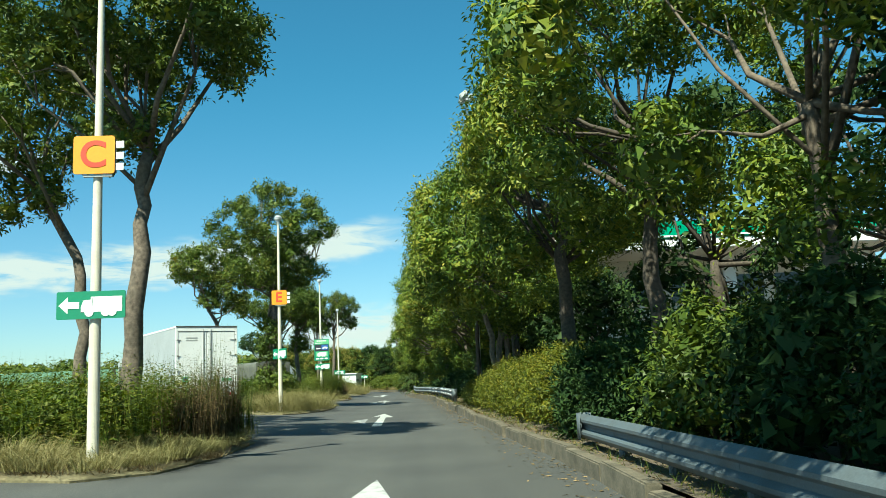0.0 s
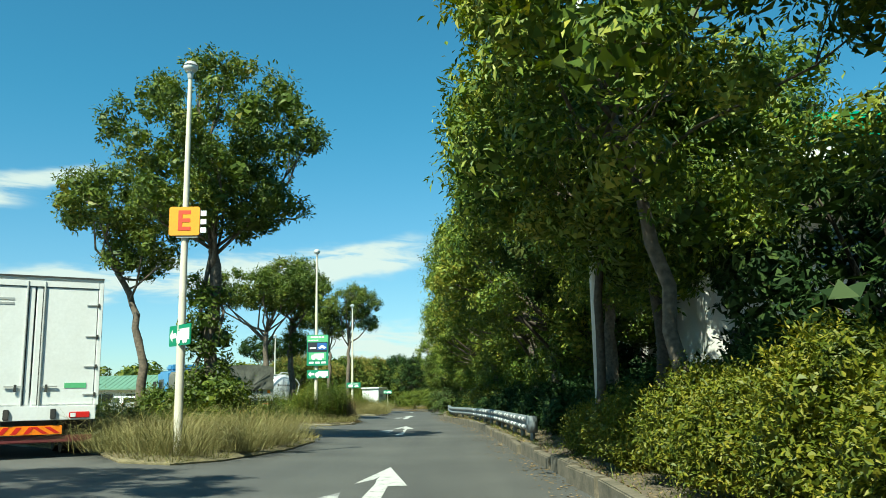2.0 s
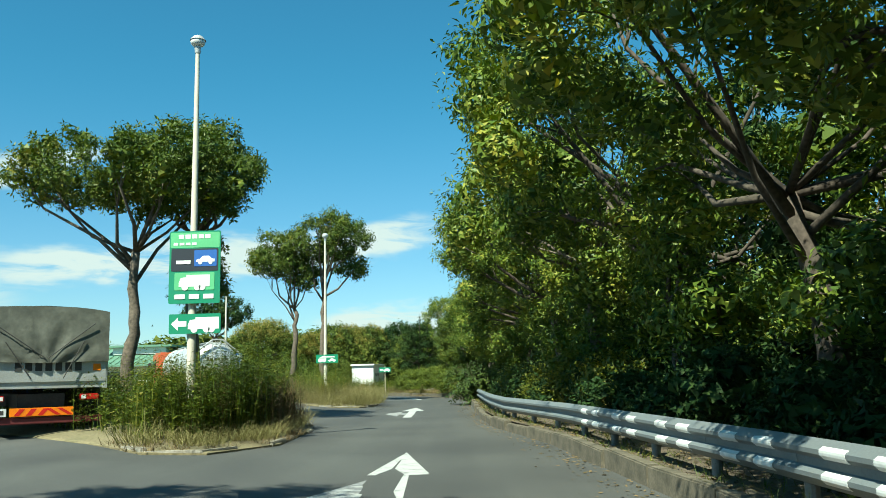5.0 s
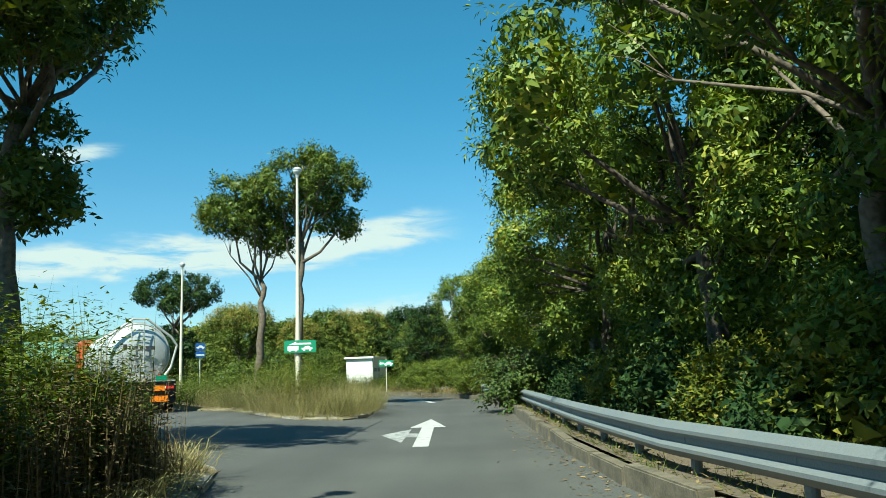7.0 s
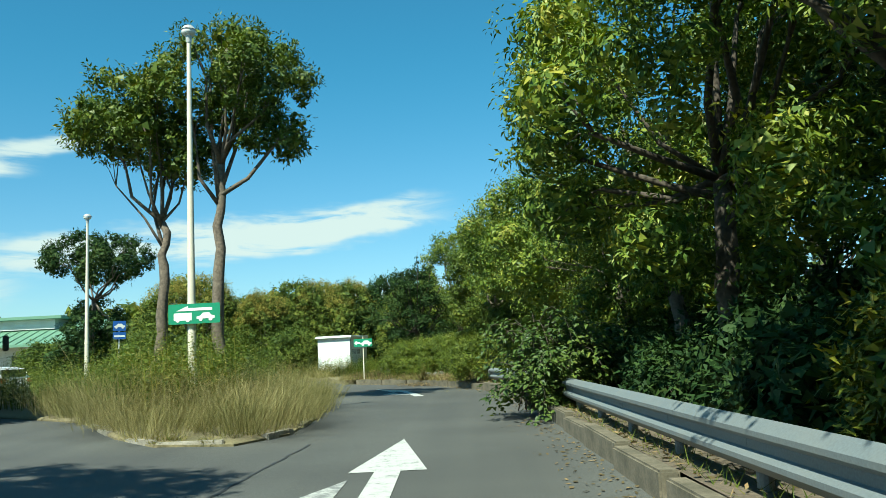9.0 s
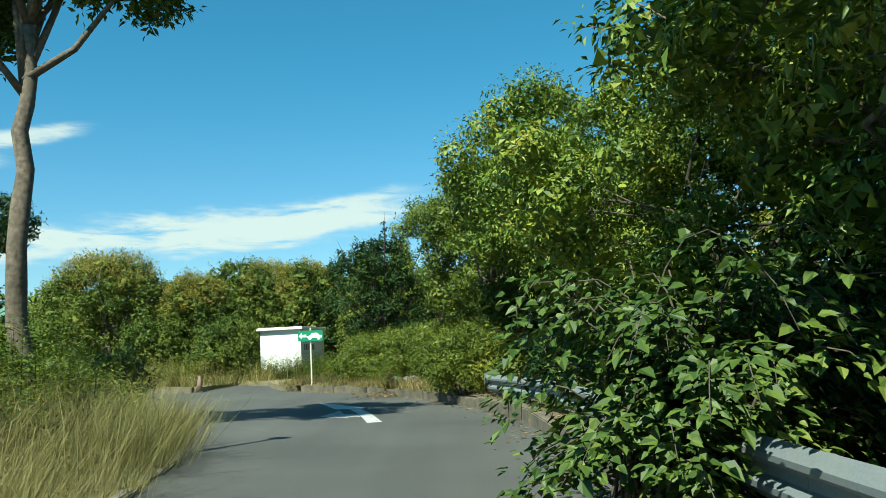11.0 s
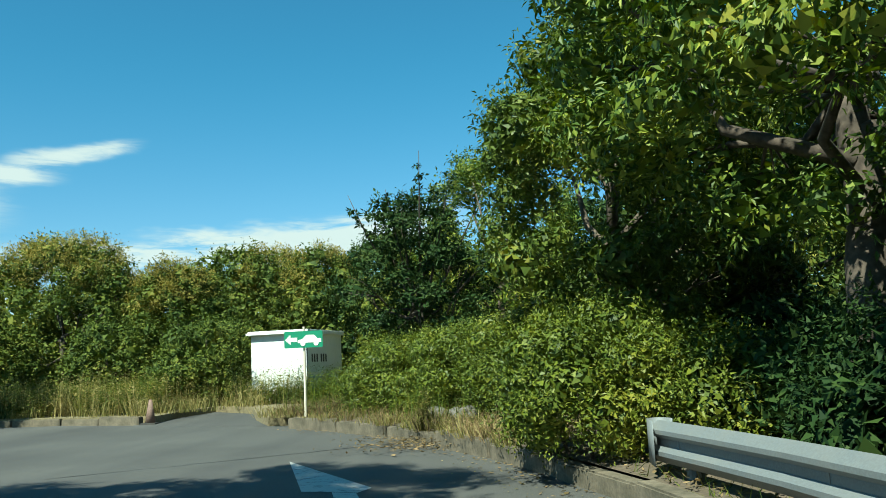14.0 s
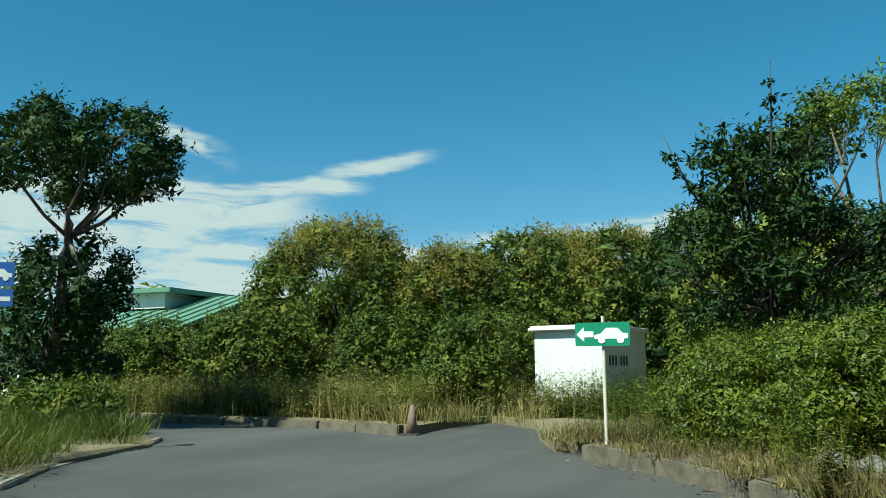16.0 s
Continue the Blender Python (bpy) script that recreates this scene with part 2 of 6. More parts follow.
LEAF_VERGE = leaf_material("privet_leaf", ((0, (0.025, 0.044, 0.006)), (0.35, (0.066, 0.095, 0.012)), (0.65, (0.124, 0.151, 0.016)), (1, (0.212, 0.202, 0.027))), 0.12)
LEAF_BUSH = leaf_material("mulberry_leaf", ((0, (0.016, 0.034, 0.009)), (0.4, (0.040, 0.073, 0.013)), (0.75, (0.088, 0.124, 0.021)), (1, (0.157, 0.181, 0.034))), 0.12)
GRASS_STRAW = leaf_material("straw_grass", ((0, (0.075, 0.078, 0.024)), (0.35, (0.155, 0.145, 0.055)), (0.65, (0.255, 0.225, 0.098)), (1, (0.390, 0.330, 0.165))), 0.18, 0.65, 0.1)
LEAF_FAR = leaf_material("woodland_leaf", ((0, (0.028, 0.048, 0.011)), (0.4, (0.064, 0.094, 0.019)), (0.7, (0.122, 0.146, 0.024)), (1, (0.215, 0.200, 0.042))), 0.12, 0.6, 0.12)
LEAF_BLOOM = leaf_material("blooming_leaf", ((0, (0.095, 0.098, 0.022)), (0.4, (0.200, 0.175, 0.040)), (0.7, (0.300, 0.250, 0.062)), (1, (0.390, 0.320, 0.092))), 0.12, 0.6, 0.12)
GRASS_DRY = leaf_material("dry_grass", ((0, (0.056, 0.070, 0.016)), (0.35, (0.136, 0.139, 0.037)), (0.65, (0.264, 0.221, 0.082)), (1, (0.400, 0.328, 0.148))), 0.18, 0.6)
GRASS_GREEN = leaf_material("green_weed", ((0, (0.020, 0.038, 0.005)), (0.4, (0.059, 0.088, 0.010)), (0.7, (0.119, 0.140, 0.018)), (1, (0.254, 0.209, 0.057))), 0.18, 0.55)
GRASS_BROWN = leaf_material("withered_weed", ((0, (0.043, 0.037, 0.020)), (0.4, (0.111, 0.083, 0.038)), (0.7, (0.204, 0.142, 0.069)), (1, (0.340, 0.242, 0.122))), 0.15, 0.7)

# ---- building blocks ----
def mesh_object(name, verts, faces, material=None, parent=None, smooth=False):
    me = bpy.data.meshes.new(name)
    me.from_pydata([tuple(v) for v in verts], [], [tuple(f) for f in faces])
    if material:
        me.materials.append(material)
    if smooth:
        me.polygons.foreach_set("use_smooth", [True] * len(me.polygons))
    me.update()
    ob = new(name, me)
    ob.parent = parent
    return ob


def quads_object(name, verts, per, material, parent=None):
    """A mesh of separate faces of `per` corners each, from a flat array of corners."""
    verts = np.asarray(verts, dtype=np.float32).reshape(-1, 3)
    nf = len(verts) // per
    me = bpy.data.meshes.new(name)
    me.vertices.add(len(verts))
    me.vertices.foreach_set("co", verts.ravel())
    me.loops.add(len(verts))
    me.loops.foreach_set("vertex_index", np.arange(len(verts), dtype=np.int32))
    me.polygons.add(nf)
    me.polygons.foreach_set("loop_start", np.arange(0, len(verts), per, dtype=np.int32))
    me.polygons.foreach_set("loop_total", np.full(nf, per, dtype=np.int32))
    me.materials.append(material)
    me.update(calc_edges=True)
    ob = new(name, me)
    ob.parent = parent
    return ob


def part(name, bm, material, parent=None, label="", smooth=False):
    me = bpy.data.meshes.new(name)
    bmesh.ops.recalc_face_normals(bm, faces=bm.faces)
    bm.to_mesh(me)
    bm.free()
    me.materials.append(material)
    if smooth:
        me.polygons.foreach_set("use_smooth", [True] * len(me.polygons))
    ob = new(name, me)
    ob.parent = parent
    return tagged(ob, label)


def thing(name, place, label, category, group="", turn=0.0, kind=""):
    ob = new(name)
    ob.matrix_world = pose(*place, 0, 0, turn)
    ob.empty_display_size = 0.3
    return tagged(ob, label, category, group, kind)


def box(bm, lo, hi, bevel=0.0, m=None):
    c = [(a + b) / 2 for a, b in zip(lo, hi)]
    s = [b - a for a, b in zip(lo, hi)]
    got = bmesh.ops.create_cube(bm, size=1.0, matrix=(m or Matrix()) @ Matrix.Translation(c) @ Matrix.Diagonal((*s, 1)))
    if bevel:
        edges = list({e for v in got["verts"] for e in v.link_edges})
        bmesh.ops.bevel(bm, geom=edges, offset=bevel, segments=2, affect="EDGES")
    return bm


def boxed(lo, hi, bevel=0.0):
    return box(bmesh.new(), lo, hi, bevel)


def rod(bm, a, b, r0, r1=None, sides=10):
    a, b = Vector(a), Vector(b)
    r1 = r0 if r1 is None else r1
    turn = (b - a).to_track_quat("Z", "Y").to_matrix().to_4x4()
    bmesh.ops.create_cone(bm, cap_ends=True, segments=sides, radius1=r0, radius2=r1, depth=(b - a).length,
                          matrix=Matrix.Translation((a + b) / 2) @ turn)
    return bm


def tube(verts, faces, points, radii, sides=8):
    """Adds a bent, tapering tube to lists of corners and faces."""
    start = len(verts)
    points = [Vector(p) for p in points]
    for i, p in enumerate(points):
        d = (points[min(i + 1, len(points) - 1)] - points[max(i - 1, 0)]).normalized()
        u = d.orthogonal().normalized()
        if i and u.dot(last) < 0:
            u = -u
        u = (last - last.dot(d) * d).normalized() if i else u
        w = d.cross(u)
        last = u
        for k in range(sides):
            a = 2 * math.pi * k / sides
            verts.append(p + radii[i] * (math.cos(a) * u + math.sin(a) * w))
    for i in range(len(points) - 1):
        for k in range(sides):
            q = start + i * sides
            faces.append((q + k, q + (k + 1) % sides, q + sides + (k + 1) % sides, q + sides + k))
    faces.append(tuple(start + k for k in range(sides))[::-1])
    faces.append(tuple(start + (len(points) - 1) * sides + k for k in range(sides)))


def plate(outline, y, depth=0.004):
    """A flat shape in the xz plane at y, thickened towards -y."""
    bm = bmesh.new()
    f = bm.faces.new([bm.verts.new((x, y, z)) for x, z in outline])
    got = bmesh.ops.extrude_face_region(bm, geom=[f])
    for v in got["geom"]:
        if isinstance(v, bmesh.types.BMVert):
            v.co.y -= depth
    return bm


def rounded(w, h, r, cx=0.0, cz=0.0):
    pts = []
    for sx, sz, a0 in ((1, 1, 0), (-1, 1, 90), (-1, -1, 180), (1, -1, 270)):
        for k in range(4):
            a = radians(a0 + 30 * k)
            pts.append((cx + sx * (w / 2 - r) + r * math.cos(a), cz + sz * (h / 2 - r) + r * math.sin(a)))
    return pts


# ---- the lie of the land ----
KERB = [(3.4, -60), (2.4, -20), (2.1, 4), (1.98, 10), (1.86, 13.4), (1.58, 18), (1.43, 21), (1.25, 25), (1.0, 32.7), (0.78, 36), (0.64, 40),
        (0.38, 47.5), (-0.3, 56), (-1.15, 61.5), (-1.38, 66), (-1.48, 71), (-1.58, 77), (-1.62, 83), (-1.78, 86), (-2.15, 88.5), (-2.6, 90.5),
        (-3.4, 93), (-4.25, 95), (-5.6, 97.5), (-7.1, 99.5), (-8.6, 101.0)]
KERB_FAR = [(-12.4, 103.4), (-15.1, 104.7), (-19.2, 105.3), (-30, 105.6), (-60, 105.0)]


def kerb_x(y):
    return float(np.interp(y, [p[1] for p in KERB], [p[0] for p in KERB]))


def ground_z(x, y):
    """The road falls gently from the islands to the kerb; it is level beyond the bend."""
    fade = min(1.0, max(0.0, (94 - y) / 14))
    return 0.042 * min(5.5, max(0.0, kerb_x(min(y, 88)) - 3.0 - x)) * fade


def along(line, step):
    """Points every `step` metres along a polyline, with their headings."""
    pts = [Vector((*p, 0)) for p in line]
    out, carry = [], 0.0
    for a, b in zip(pts, pts[1:]):
        d = (b - a).length
        s = carry
        while s < d:
            out.append((a + (b - a) * (s / d), (b - a).normalized()))
            s += step
        carry = s - d
    return out


# ---- ground ----
gx = [-2500, -600, -200, -90, 30, 60, 150, 600, 2500]
gy = [-2500, -400, -110, 60, 150, 250, 600, 2500]
gv = [(x, y, -0.12) for y in gy for x in gx]
gf = [(j * 9 + i, j * 9 + i + 1, j * 9 + i + 10, j * 9 + i + 9) for j in range(7) for i in range(8)]
tagged(mesh_object("ground", gv, gf, TURF), "dry grass and earth running out to the horizon", "ground", kind="structure")

lot_x = [-88, -60, -40, -30] + [-24 + 0.9 * i for i in range(36)]
lot_y = [-108 + 8 * i for i in range(12)] + [-10 + 2.4 * i for i in range(49)]
lv, lf = [], []
for y in lot_y:
    for x in lot_x:
        x2 = min(x, kerb_x(y) + 0.12) if y < 101 else x
        lv.append((x2, y, ground_z(x2, y)))
W = len(lot_x)
for j in range(len(lot_y) - 1):
    for i in range(W - 1):
        q = j * W + i
        if lv[q + 1][0] - lv[q][0] > 0.001 or lv[q + W + 1][0] - lv[q + W][0] > 0.001:
            lf.append((q, q + 1, q + W + 1, q + W))
tagged(mesh_object("road", lv, lf, ASPHALT, smooth=True), "worn grey asphalt of the service road and truck lot", "road", kind="structure")


def verge(name, outline, label, height=0.06, material=TURF, inner=SOIL):
    """A planted island: a low concrete edging round a mound of earth."""
    bm = bmesh.new()
    n = len(outline)
    cx, cy = sum(p[0] for p in outline) / n, sum(p[1] for p in outline) / n
    rings = []
    for k, (s, z) in enumerate(((1.0, -0.1), (1.0, height * 0.5), (0.985, height), (0.9, height + 0.05), (0.5, height + 0.16))):
        ring = []
        for x, y in outline:
            qx, qy = cx + (x - cx) * s, cy + (y - cy) * s
            ring.append(bm.verts.new((qx, qy, ground_z(qx, qy) + z)))
        rings.append(ring)
    for a, b in zip(rings, rings[1:]):
        for i in range(n):
            bm.faces.new((a[i], a[(i + 1) % n], b[(i + 1) % n], b[i]))
    bm.faces.new(rings[-1])
    return tagged(part(name, bm, material), label, "verge", kind="structure")


ISLE_C = [(-6.0, 11.4), (-4.7, 11.2), (-3.9, 12.2), (-3.6, 14.5), (-3.7, 18), (-4.6, 20.5), (-8, 24), (-16, 32), (-22, 31), (-22, 26)]
ISLE_E = [(-6.6, 32.7), (-5.6, 32.5), (-5.0, 33.6), (-4.5, 37), (-4.5, 41), (-5.2, 44), (-7.5, 47.5), (-16, 56.6), (-19, 55), (-19, 47.5), (-8.0, 35.0)]
ISLE_P = [(-8.0, 54.8), (-7.0, 53.7), (-6.0, 53.9), (-5.3, 56), (-5.5, 60.5), (-6.1, 63.5), (-8.6, 68), (-17, 77), (-20, 75), (-20, 67)]
ISLE_G = [(-8.3, 76.0), (-7.3, 74.9), (-6.2, 75.0), (-5.75, 76.5), (-5.9, 80), (-6.3, 83), (-7.3, 86), (-9.6, 89.8), (-12.3, 93.5), (-14.6, 97),
          (-15.4, 99.6), (-16.3, 101), (-20, 102.3), (-28, 102.6), (-28, 97.5), (-10.2, 79)]
for k, (o, l) in enumerate(((ISLE_C, "weedy planted island with shrubs and two trees"), (ISLE_E, "planted island with tall dry grass and trees"),
                            (ISLE_P, "planted island with goldenrod and shrubs"), (ISLE_G, "large planted island of long grass at the bend"))):
    verge("verge_island_%d" % (k + 1), o, l)

# the bank behind the kerb, and the waste ground behind the bend
bv, bf = [], []
bank_y = [-60, -30, -10] + [2.0 * i for i in range(51)] + [101.5]
prof = ((0.16, 0.21), (0.9, 0.24), (2.2, 0.32), (5.0, 0.4), (9.0, 0.5), (16.0, 0.4), (60.0, 0.2), (300.0, -0.1))
for y in bank_y:
    for d, z in prof:
        bv.append((kerb_x(y) + d, y + (0.6 * d if y > 86 and d < 10 else 0.0) * 0, z + (0.05 * noise.noise((d, y * 0.4, 0)) if d > 0.5 else 0)))
for j in range(len(bank_y) - 1):
    for i in range(len(prof) - 1):
        q = j * len(prof) + i
        bf.append((q, q + 1, q + len(prof) + 1, q + len(prof)))
tagged(mesh_object("verge_bank", bv, bf, SOIL, smooth=True), "shady earth bank with leaf litter behind the kerb", "bank", kind="structure")
wv = [(-8.5, 101.1, 0.20), (-9.25, 102.8, 0.22), (-9.9, 104.8, 0.26), (-11.4, 106.3, 0.26), (-12.0, 104.9, 0.22), (-12.05, 103.6, 0.20), (-15.1, 104.85, 0.20), (-19.2, 105.45, 0.20), (-30, 105.75, 0.20), (-60, 105.15, 0.20),
      (-120, 190, 0.5), (80, 190, 0.5), (80, 101.5, 0.3), (-7.0, 101.5, 0.25)]
wv += [(x, y, -0.3) for x, y, z in wv]
tagged(mesh_object("verge_waste_ground", wv, [tuple(range(14))[::-1]] + [(i, (i + 1) % 14, (i + 1) % 14 + 14, i + 14) for i in range(14)], TURF), "overgrown waste ground beyond the bend", "verge", kind="structure")
rv = [(-8.3, 100.9, 0.004), (-12.55, 103.35, 0.004), (-12.45, 105.0, 0.05), (-11.7, 106.8, 0.12), (-9.4, 105.2, 0.12), (-8.7, 102.8, 0.05)]
rv += [(x, y, z - 0.3) for x, y, z in rv]
tagged(mesh_object("ramp", rv, [(0, 5, 2, 1), (5, 4, 3, 2), (0, 6, 11, 5), (5, 11, 10, 4), (1, 2, 8, 7), (2, 3, 9, 8), (3, 4, 10, 9), (0, 1, 7, 6)], ASPHALT), "short asphalt ramp rising past the kerb line", "ramp", kind="structure")


# ---- road markings ----
def on_road(pts, z=0.006):
    return [(x, y, ground_z(x, y) + z) for x, y in pts]


def marking(name, polys, label, keep=1):
    """Polygons past the first `keep` are more worn."""
    v, f = [], []
    for poly in polys:
        f.append(tuple(range(len(v), len(v) + len(poly))))
        v += on_road(poly)
    bm = bmesh.new()
    vs = [bm.verts.new(p) for p in v]
    for q in f:
        bm.faces.new([vs[i] for i in q])
    ob = part(name, bm, PAINT)
    ob.data.materials.append(PAINT_WORN)
    for i, face in enumerate(ob.data.polygons):
        face.material_index = int(i >= keep)
    return tagged(ob, label, "road marking", kind="structure")


def fork(tip, turn, length=8.8):
    """A straight-ahead arrow with a second head that bears left."""
    c, s = math.cos(radians(turn)), math.sin(radians(turn))

    def at(x, y):
        return (tip[0] + c * x - s * y, tip[1] + s * x + c * y)
    h, w, q = 3.3, 0.42, 0.14
    straight = [at(0, 0), at(-w, -h), at(-q, -h), at(-q, -length), at(q, -length), at(q, -h), at(w, -h)]
    left = [at(-0.36, -3.8), at(-0.91, -5.5), at(-0.39, -7.35), at(-0.37, -6.1), at(-q - 0.005, -6.2), at(-q - 0.005, -5.15), at(-0.365, -5.1)]
    return [straight, left]


marking("marking_1", fork((-0.72, 11.3), 0.8), "white painted lane arrow, worn")
marking("marking_2", fork((-1.75, 33.1), 1.5), "white painted lane arrow, worn")
marking("marking_3", fork((-2.85, 54.9), 2.0), "white painted lane arrow, worn")
marking("marking_4", fork((-3.88, 75.6), 1.25, 8.3), "white painted lane arrow with a side branch")
marking("marking_5", [[(-6.33, 94.12), (-4.84, 91.49), (-4.94, 91.2), (-5.22, 91.3), (-5.54, 91.38)], [(-5.21, 91.28), (-4.95, 91.18), (-4.63, 89.91), (-4.39, 88.64), (-4.21, 87.7), (-4.48, 87.65), (-4.66, 88.71), (-4.90, 89.99)],
                      [(-5.37, 90.93), (-5.59, 89.39), (-4.94, 88.78), (-4.99, 89.04), (-4.73, 88.97), (-4.87, 89.77), (-5.16, 89.89)]], "white curved turning arrow on the bend", 2)
marking("marking_6", [[(-11.0, 38.5), (-11.25, 38.35), (-19.2, 46.9), (-18.95, 47.05)]], "white bay line")
marking("marking_7", [[(-12.6, 38.2), (-12.85, 38.05), (-20.8, 46.6), (-20.55, 46.75)]], "white bay line")
marking("marking_8", [[(-12.7, 57.0), (-12.95, 56.85), (-21, 65.6), (-20.75, 65.75)]], "white bay line")
marking("marking_9", [[(-15.2, 57.0), (-15.45, 56.85), (-23.5, 65.6), (-23.25, 65.75)]], "white bay line")

TAR = surface("tar_seam", (0.022, 0.022, 0.022), 0.6, grain=20, stain=3, spread=0.3, bump=0.2)
for k, (a, b) in enumerate((((-5.3, 69.3), (-5.17, 75.2)), ((-4.6, 96.5), (-9.2, 93.2)), ((-2.6, 43.0), (-2.9, 47.6)))):
    a, b = Vector(a), Vector(b)
    side = Vector((-(b - a).y, (b - a).x)).normalized() * 0.022
    pts_l, pts_r = [], []
    for i in range(25):
        q = a.lerp(b, i / 24) + side * 3.0 * noise.noise((i * 0.6, k * 9.0, 0.0))
        w = 0.6 + 0.7 * abs(noise.noise((i * 0.9, k * 5.0, 4.0)))
        pts_l.append(q + side * w)
        pts_r.append(q - side * w)
    tv = [(q.x, q.y, ground_z(q.x, q.y) + 0.005) for q in pts_l + pts_r]
    tagged(mesh_object("crack_%d" % (k + 1), tv, [(i, i + 1, i + 26, i + 25) for i in range(24)], TAR), "dark sealed crack in the asphalt", "crack", kind="structure")


# ---- kerb ----
def kerb_run(name, line, label, length=2.0, height=0.25, width=0.17, gap=0.03, material=CONCRETE):
    base = thing(name, (0, 0, 0), label, "kerb", kind="structure")
    rng = random.Random(5)
    bm = bmesh.new()
    box(bm, (0, -length / 2 + gap, -0.12), (width, length / 2 - gap, height), 0.018)
    me = bpy.data.meshes.new("kerbstone")
    bm.to_mesh(me)
    bm.free()
    me.materials.append(material)
    pts = along(line, length)
    for i in range(len(pts) - 1):
        a, b = pts[i][0], pts[i + 1][0]
        if (b - a).length < length * 0.5:
            continue
        ob = new("kerbstone", me)
        ob.parent = base
        mid = (a + b) / 2
        d = b - a
        rise = ground_z(mid.x, mid.y)
        ob.matrix_world = pose(mid.x + rng.uniform(-0.03, 0.04), mid.y, rise + rng.uniform(-0.06, 0.02), rng.uniform(-1.0, 1.0), rng.uniform(-3.0, 2.0),
                               math.degrees(math.atan2(-d.x, d.y)) + rng.uniform(-1.3, 1.3))
    return base

# ---- plants ----
def unit(rng, n):
    v = rng.normal(size=(n, 3))
    return v / np.linalg.norm(v, axis=1, keepdims=True)


def ico(level):
    """Faces of a geodesic ball, as an array of triangles."""
    bm = bmesh.new()
    bmesh.ops.create_icosphere(bm, subdivisions=level, radius=1.0)
    got = np.array([[v.co[:] for v in f.verts] for f in bm.faces])
    bm.free()
    return got


ICO = {2: ico(2), 3: ico(3)}


def buried(p, centres, radii, depth):
    """Which points lie deep inside some clump."""
    out = np.zeros(len(p), bool)
    for c, r in zip(centres, radii):
        q = p - c
        out |= np.einsum("ij,ij->i", q, q) < (depth * r) ** 2
    return out


def inner_leaves(rng, centres, radii, level=3, flat=0.8, low=None, reach=0.74):
    """Broad overlapping blades that close each clump behind its outer leaves."""
    base = ICO[level]
    out = []
    for c, r in zip(np.asarray(centres, float), np.asarray(radii, float)):
        turn = np.linalg.qr(rng.normal(size=(3, 3)))[0]
        tri = base @ turn
        mid = tri.mean(1, keepdims=True)
        edge = np.linalg.norm(tri[:, 0] - tri[:, 1], axis=1)[:, None, None]
        tri = mid * (1 + 0.13 * rng.normal(size=(len(tri), 1, 1))) + (tri - mid) * rng.uniform(0.7, 1.1, (len(tri), 1, 1)) + rng.normal(size=tri.shape) * edge * 0.22
        out.append(c + tri * r * reach * np.array([1, 1, flat]))
    out = np.concatenate(out)
    mid = out.mean(1)
    keep = ~buried(mid, centres, radii, 0.52)
    if low is not None:
        keep &= mid[:, 2] > low
    return out[keep].reshape(-1, 3)


def leaves(rng, centres, radii, n, size, droop=0.35, flat=0.8, slim=0.42):
    """Corners of n three-cornered leaf blades in clumps, for woods far off."""
    centres, radii = np.asarray(centres, float), np.asarray(radii, float)
    k = rng.choice(len(centres), n, p=radii ** 2 / np.sum(radii ** 2))
    d = unit(rng, n)
    p = centres[k] + d * (radii[k] * (0.5 + 0.5 * rng.random(n) ** 0.6))[:, None] * np.array([1, 1, flat])
    # blades lie rather along the surface of the clump
    spread = unit(rng, n)
    spread = spread - 0.65 * np.einsum("ij,ij->i", spread, d)[:, None] * d
    axis = 0.3 * d + 0.9 * spread
    axis[:, 2] -= droop
    axis /= np.linalg.norm(axis, axis=1, keepdims=True)
    side = np.cross(axis, np.array([0, 0, 1.0]) * 0.55 + 0.95 * d + 0.45 * unit(rng, n))
    side /= np.linalg.norm(side, axis=1, keepdims=True) + 1e-9
    nrm = np.cross(side, axis)
    s = size * rng.uniform(0.6, 1.25, n)[:, None]
    near = p + axis * s * 0.3
    return np.stack([near + side * s * slim * 0.5, near - side * s * slim * 0.5, p + axis * s - nrm * s * 0.08], 1).reshape(-1, 3)


